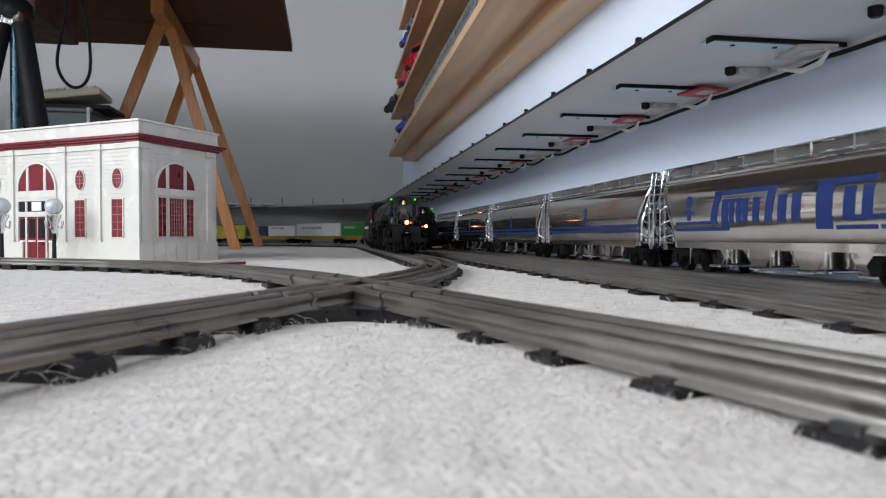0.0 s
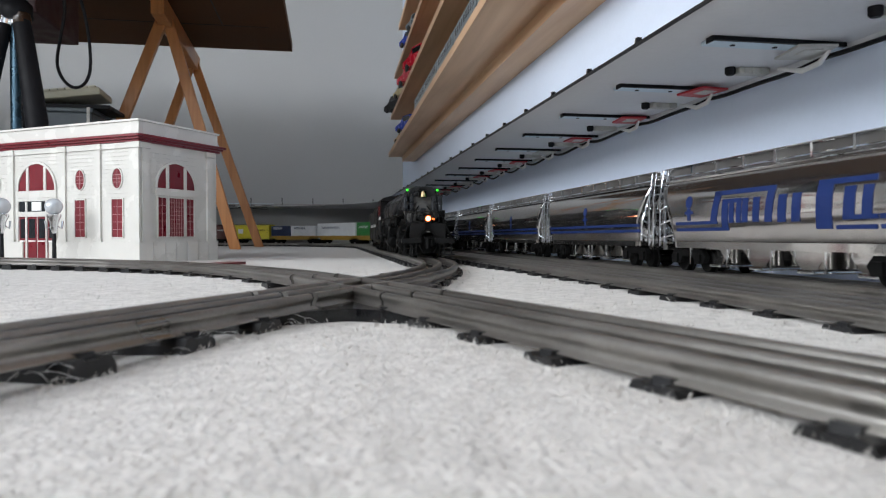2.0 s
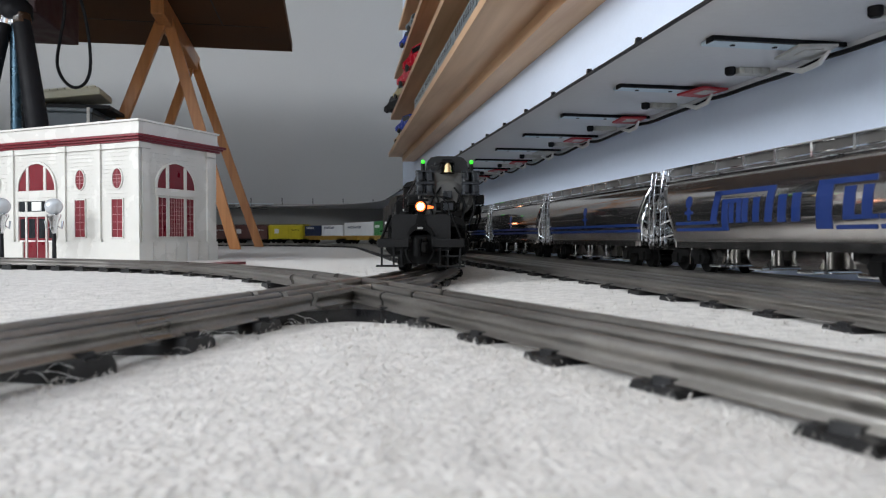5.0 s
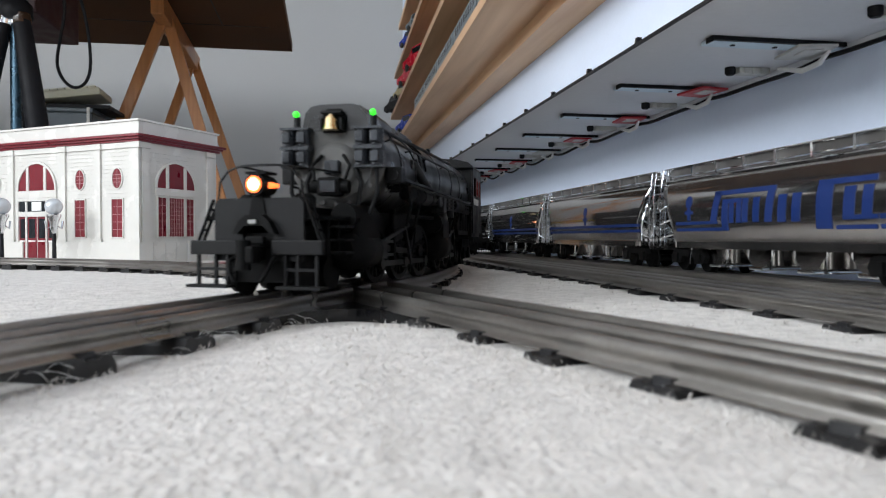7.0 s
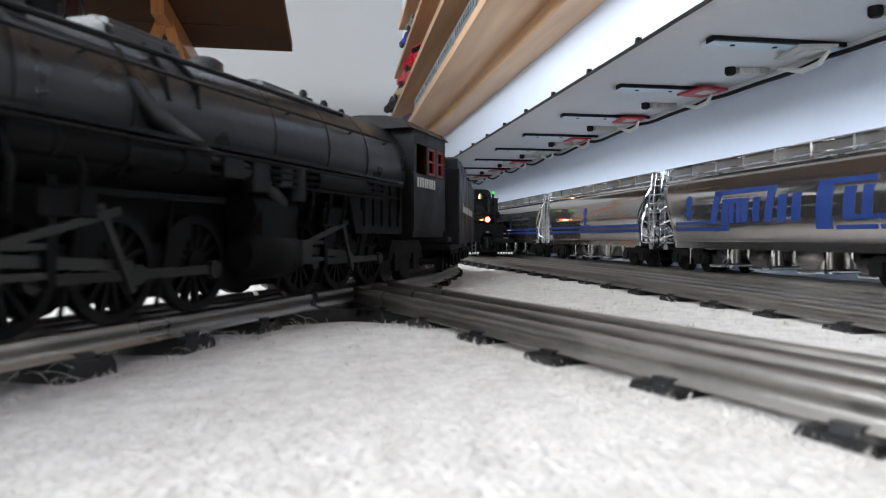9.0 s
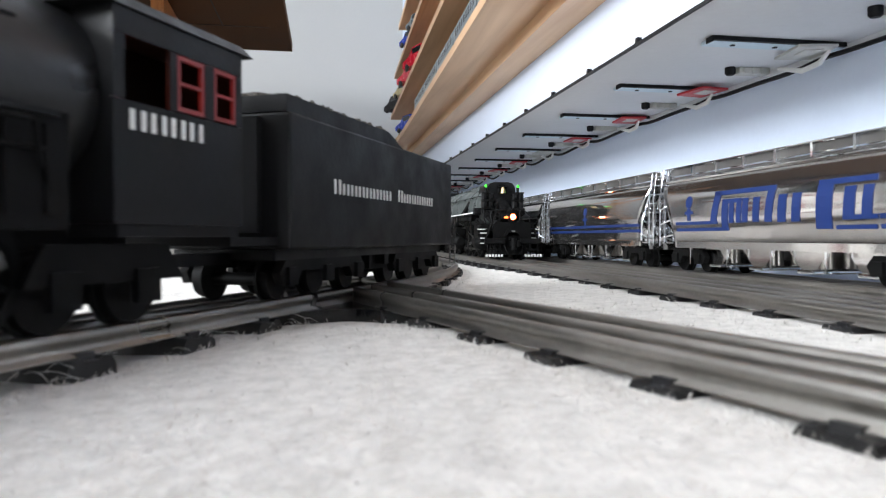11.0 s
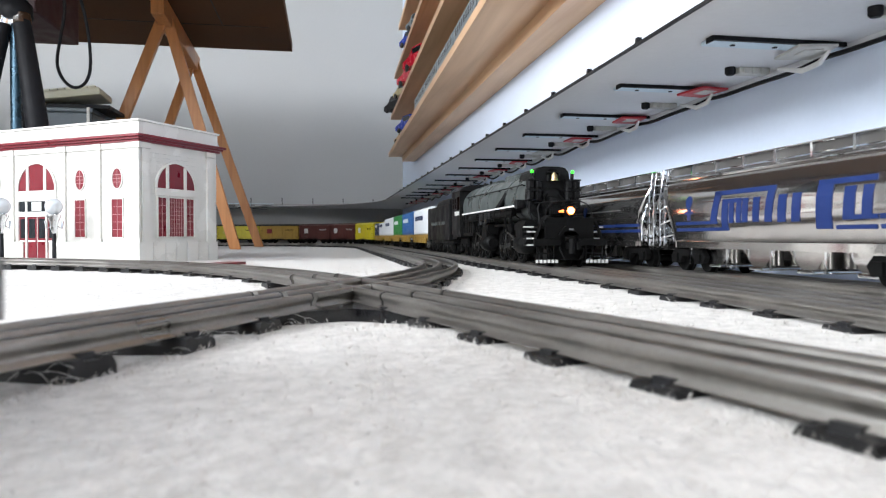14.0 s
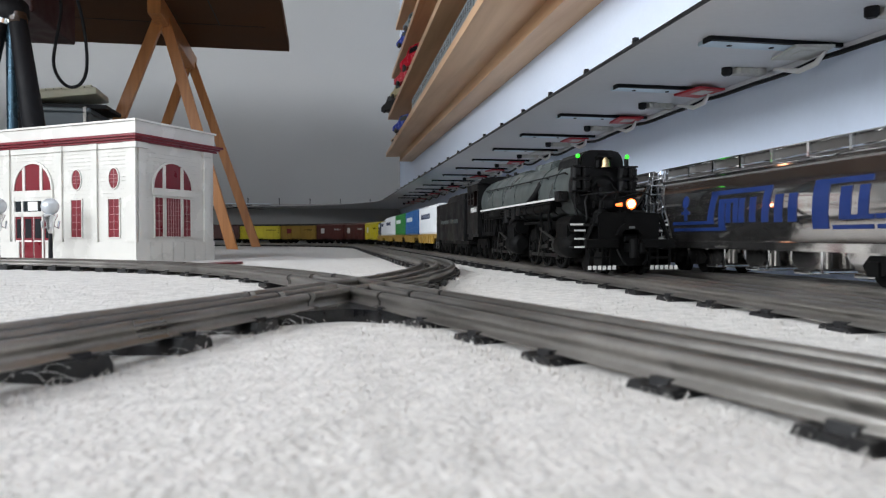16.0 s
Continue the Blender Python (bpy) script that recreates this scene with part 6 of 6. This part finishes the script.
def well_car(length, loads, label):
    t = thing("container_car", Matrix(), label, "toy train car", "freight cars")
    h = length / 2
    bm = bmesh.new()
    for s in (-1, 1):
        prism(bm, [(-h, 0.026), (-h + 0.03, 0.026), (-h + 0.045, 0.016), (h - 0.045, 0.016), (h - 0.03, 0.026), (h, 0.026), (h, 0.031), (-h, 0.031)],
              s * 0.0285 - 0.0015, s * 0.0285 + 0.0015, "x")
    box(bm, -0.027, 0.027, -h, h, 0.028, 0.0335)
    part("frame", bm, YELD, t)
    for s in (-1, 1):
        for k in range(-3, 4):
            boxes("side_post", [(s * 0.0302 - 0.001, s * 0.0302 + 0.001, k * h * 0.24 - 0.0015, k * h * 0.24 + 0.0015, 0.0165, 0.031)], YELD, t)
    truck(t, h - 0.025, 2, 2), truck(t, -h + 0.025, 2, 2)
    out = []
    for y0, y1, colour, text in loads:
        c = thing("freight_container", Matrix(), text, "container", "containers on cars")
        box_h = 0.055 if y1 - y0 > 0.2 else 0.046
        off = (y0 + y1) / 2
        hh = (y1 - y0) / 2
        boxes("shell", [(-0.0255, 0.0255, -hh, hh, 0.0338, 0.0338 + box_h)], colour, c, bev=0.0006)
        bm = bmesh.new()
        for s in (-1, 1):
            for k in range(int(hh * 2 / 0.007)):
                yy = -hh + 0.006 + k * 0.007
                if yy < hh - 0.004:
                    box(bm, s * 0.0257 - 0.0005, s * 0.0257 + 0.0005, yy - 0.0015, yy + 0.0015, 0.037, 0.031 + box_h)
        tagged(part("corrugation", bm, colour, c), kind="stuff")
        for s in (-1, 1):
            glyphs(c, s * 0.0263, hh * 0.2, -hh * 0.75, 0.064, 0.010, 8, NAVY if colour is WHITEC else WHITEC, side=s)
            boxes("corner_post", [(s * 0.0258 - 0.0008, s * 0.0258 + 0.0008, hh - 0.004, hh + 0.0004, 0.0338, 0.0339 + box_h)], colour, c)
        out.append((c, off))
    return t, out


TRAIN = []      # (object, length, loads)
for L, loads, text in (
        (0.274, [(-0.126, 0.126, WHITEC, "white toy freight container on a yellow car")], "ochre yellow toy container car carrying a white container"),
        (0.24, [(-0.112, 0.112, BLUEC, "blue toy freight container on a yellow car")], "ochre yellow toy container car carrying a blue container"),
        (0.24, [(-0.112, 0.112, GREENC, "green toy freight container on a yellow car")], "ochre yellow toy container car carrying a green container"),
        (0.315, [(-0.146, 0.146, WHITEC, "long white toy freight container on a yellow car")], "ochre yellow toy container car carrying a long white container"),
        (0.285, [(-0.012, 0.134, WHITEC, "short white toy container on a yellow car"), (-0.134, -0.018, NAVY, "short navy blue toy container on a yellow car")],
         "ochre yellow toy container car carrying two short containers")):
    car, held = well_car(L - 0.01, loads, text)
    TRAIN.append((car, L, held))
for L, c, r, text in ((0.213, YEL, None, "bright yellow toy box car with a white placard"), (0.213, BROWN, None, "oxide brown toy box car with pale lettering bars"),
                      (0.213, BROWN, None, "oxide brown toy box car with pale lettering bars"), (0.23, YELD, DARK, "ochre yellow toy refrigerator car with dark roof"),
                      (0.23, YEL, DARK, "yellow and black toy box car"), (0.23, BROWN, None, "oxide brown toy box car with pale lettering bars")):
    TRAIN.append((boxcar(L - 0.013, c, text, r), L, []))


# ---- motion ----
def s_one(t):
    return 3.995 + 0.123 * t


def s_two(t):
    return 1.66 + 0.971 * Q + (2.491 - (1.561 - 0.0677 * t)) + 0.02


def ride(ob, line, front, length, inset, times, s_of, loads=()):
    walk(ob, [(t, line.chord(s_of(t) - front - inset, s_of(t) - front - length + inset, RAIL)) for t in times])
    for c, off in loads:
        walk(c, [(t, line.chord(s_of(t) - front - inset, s_of(t) - front - length + inset, RAIL) @ Matrix.Translation((0, off, 0))) for t in times])


def engine_rows(ob, fe, line, s_of, times):
    rows, sub = [], []
    for t in times:
        s = s_of(t)
        m = line.chord(s - 0.19, s - 0.385, RAIL) @ Matrix.Translation((0, 0.066, 0))
        f = line.chord(s - 0.06, s - 0.20, RAIL) @ Matrix.Translation((0, -0.0985, 0))
        rows.append((t, m)), sub.append((t, m.inverted() @ f))
    walk(ob, rows), walk(fe, sub)


def motions():
    times = [i * 0.5 for i in range(33)]
    engine_rows(engine_1, front_1, LINE_A, s_one, times)
    ride(tender_1, LINE_A, 0.497, 0.231, 0.055, times, s_one)
    engine_rows(engine_2, front_2, LINE_C1, s_two, times)
    ride(tender_2, LINE_C1, 0.490, 0.231, 0.055, times, s_two)
    at = 0.735
    for ob, length, held in TRAIN:
        ride(ob, LINE_C1, at, length, 0.035, times, s_two, held)
        at += length
    # wheels and rods turn with the distance run
    for ob, place, r, who in WHEELS:
        speed = 0.123 if who == 1 else 0.0677
        n = max(8, math.ceil(16.0 * speed / r / radians(80)))
        walk(ob, [(16.0 * i / n, Matrix.Translation(place) @ Matrix.Rotation(-speed * 16.0 * i / n / r, 4, "X")) for i in range(n + 1)])
    for ob, y, who in RODS:
        speed = 0.123 if who == 1 else 0.0677
        n = math.ceil(16.0 * speed / R_D / radians(40))
        rows = []
        for i in range(n + 1):
            a = -speed * 16.0 * i / n / R_D
            rows.append((16.0 * i / n, Matrix.Translation((0, y - CRANK * math.sin(a), R_D + CRANK * math.cos(a)))))
        walk(ob, rows)


motions()
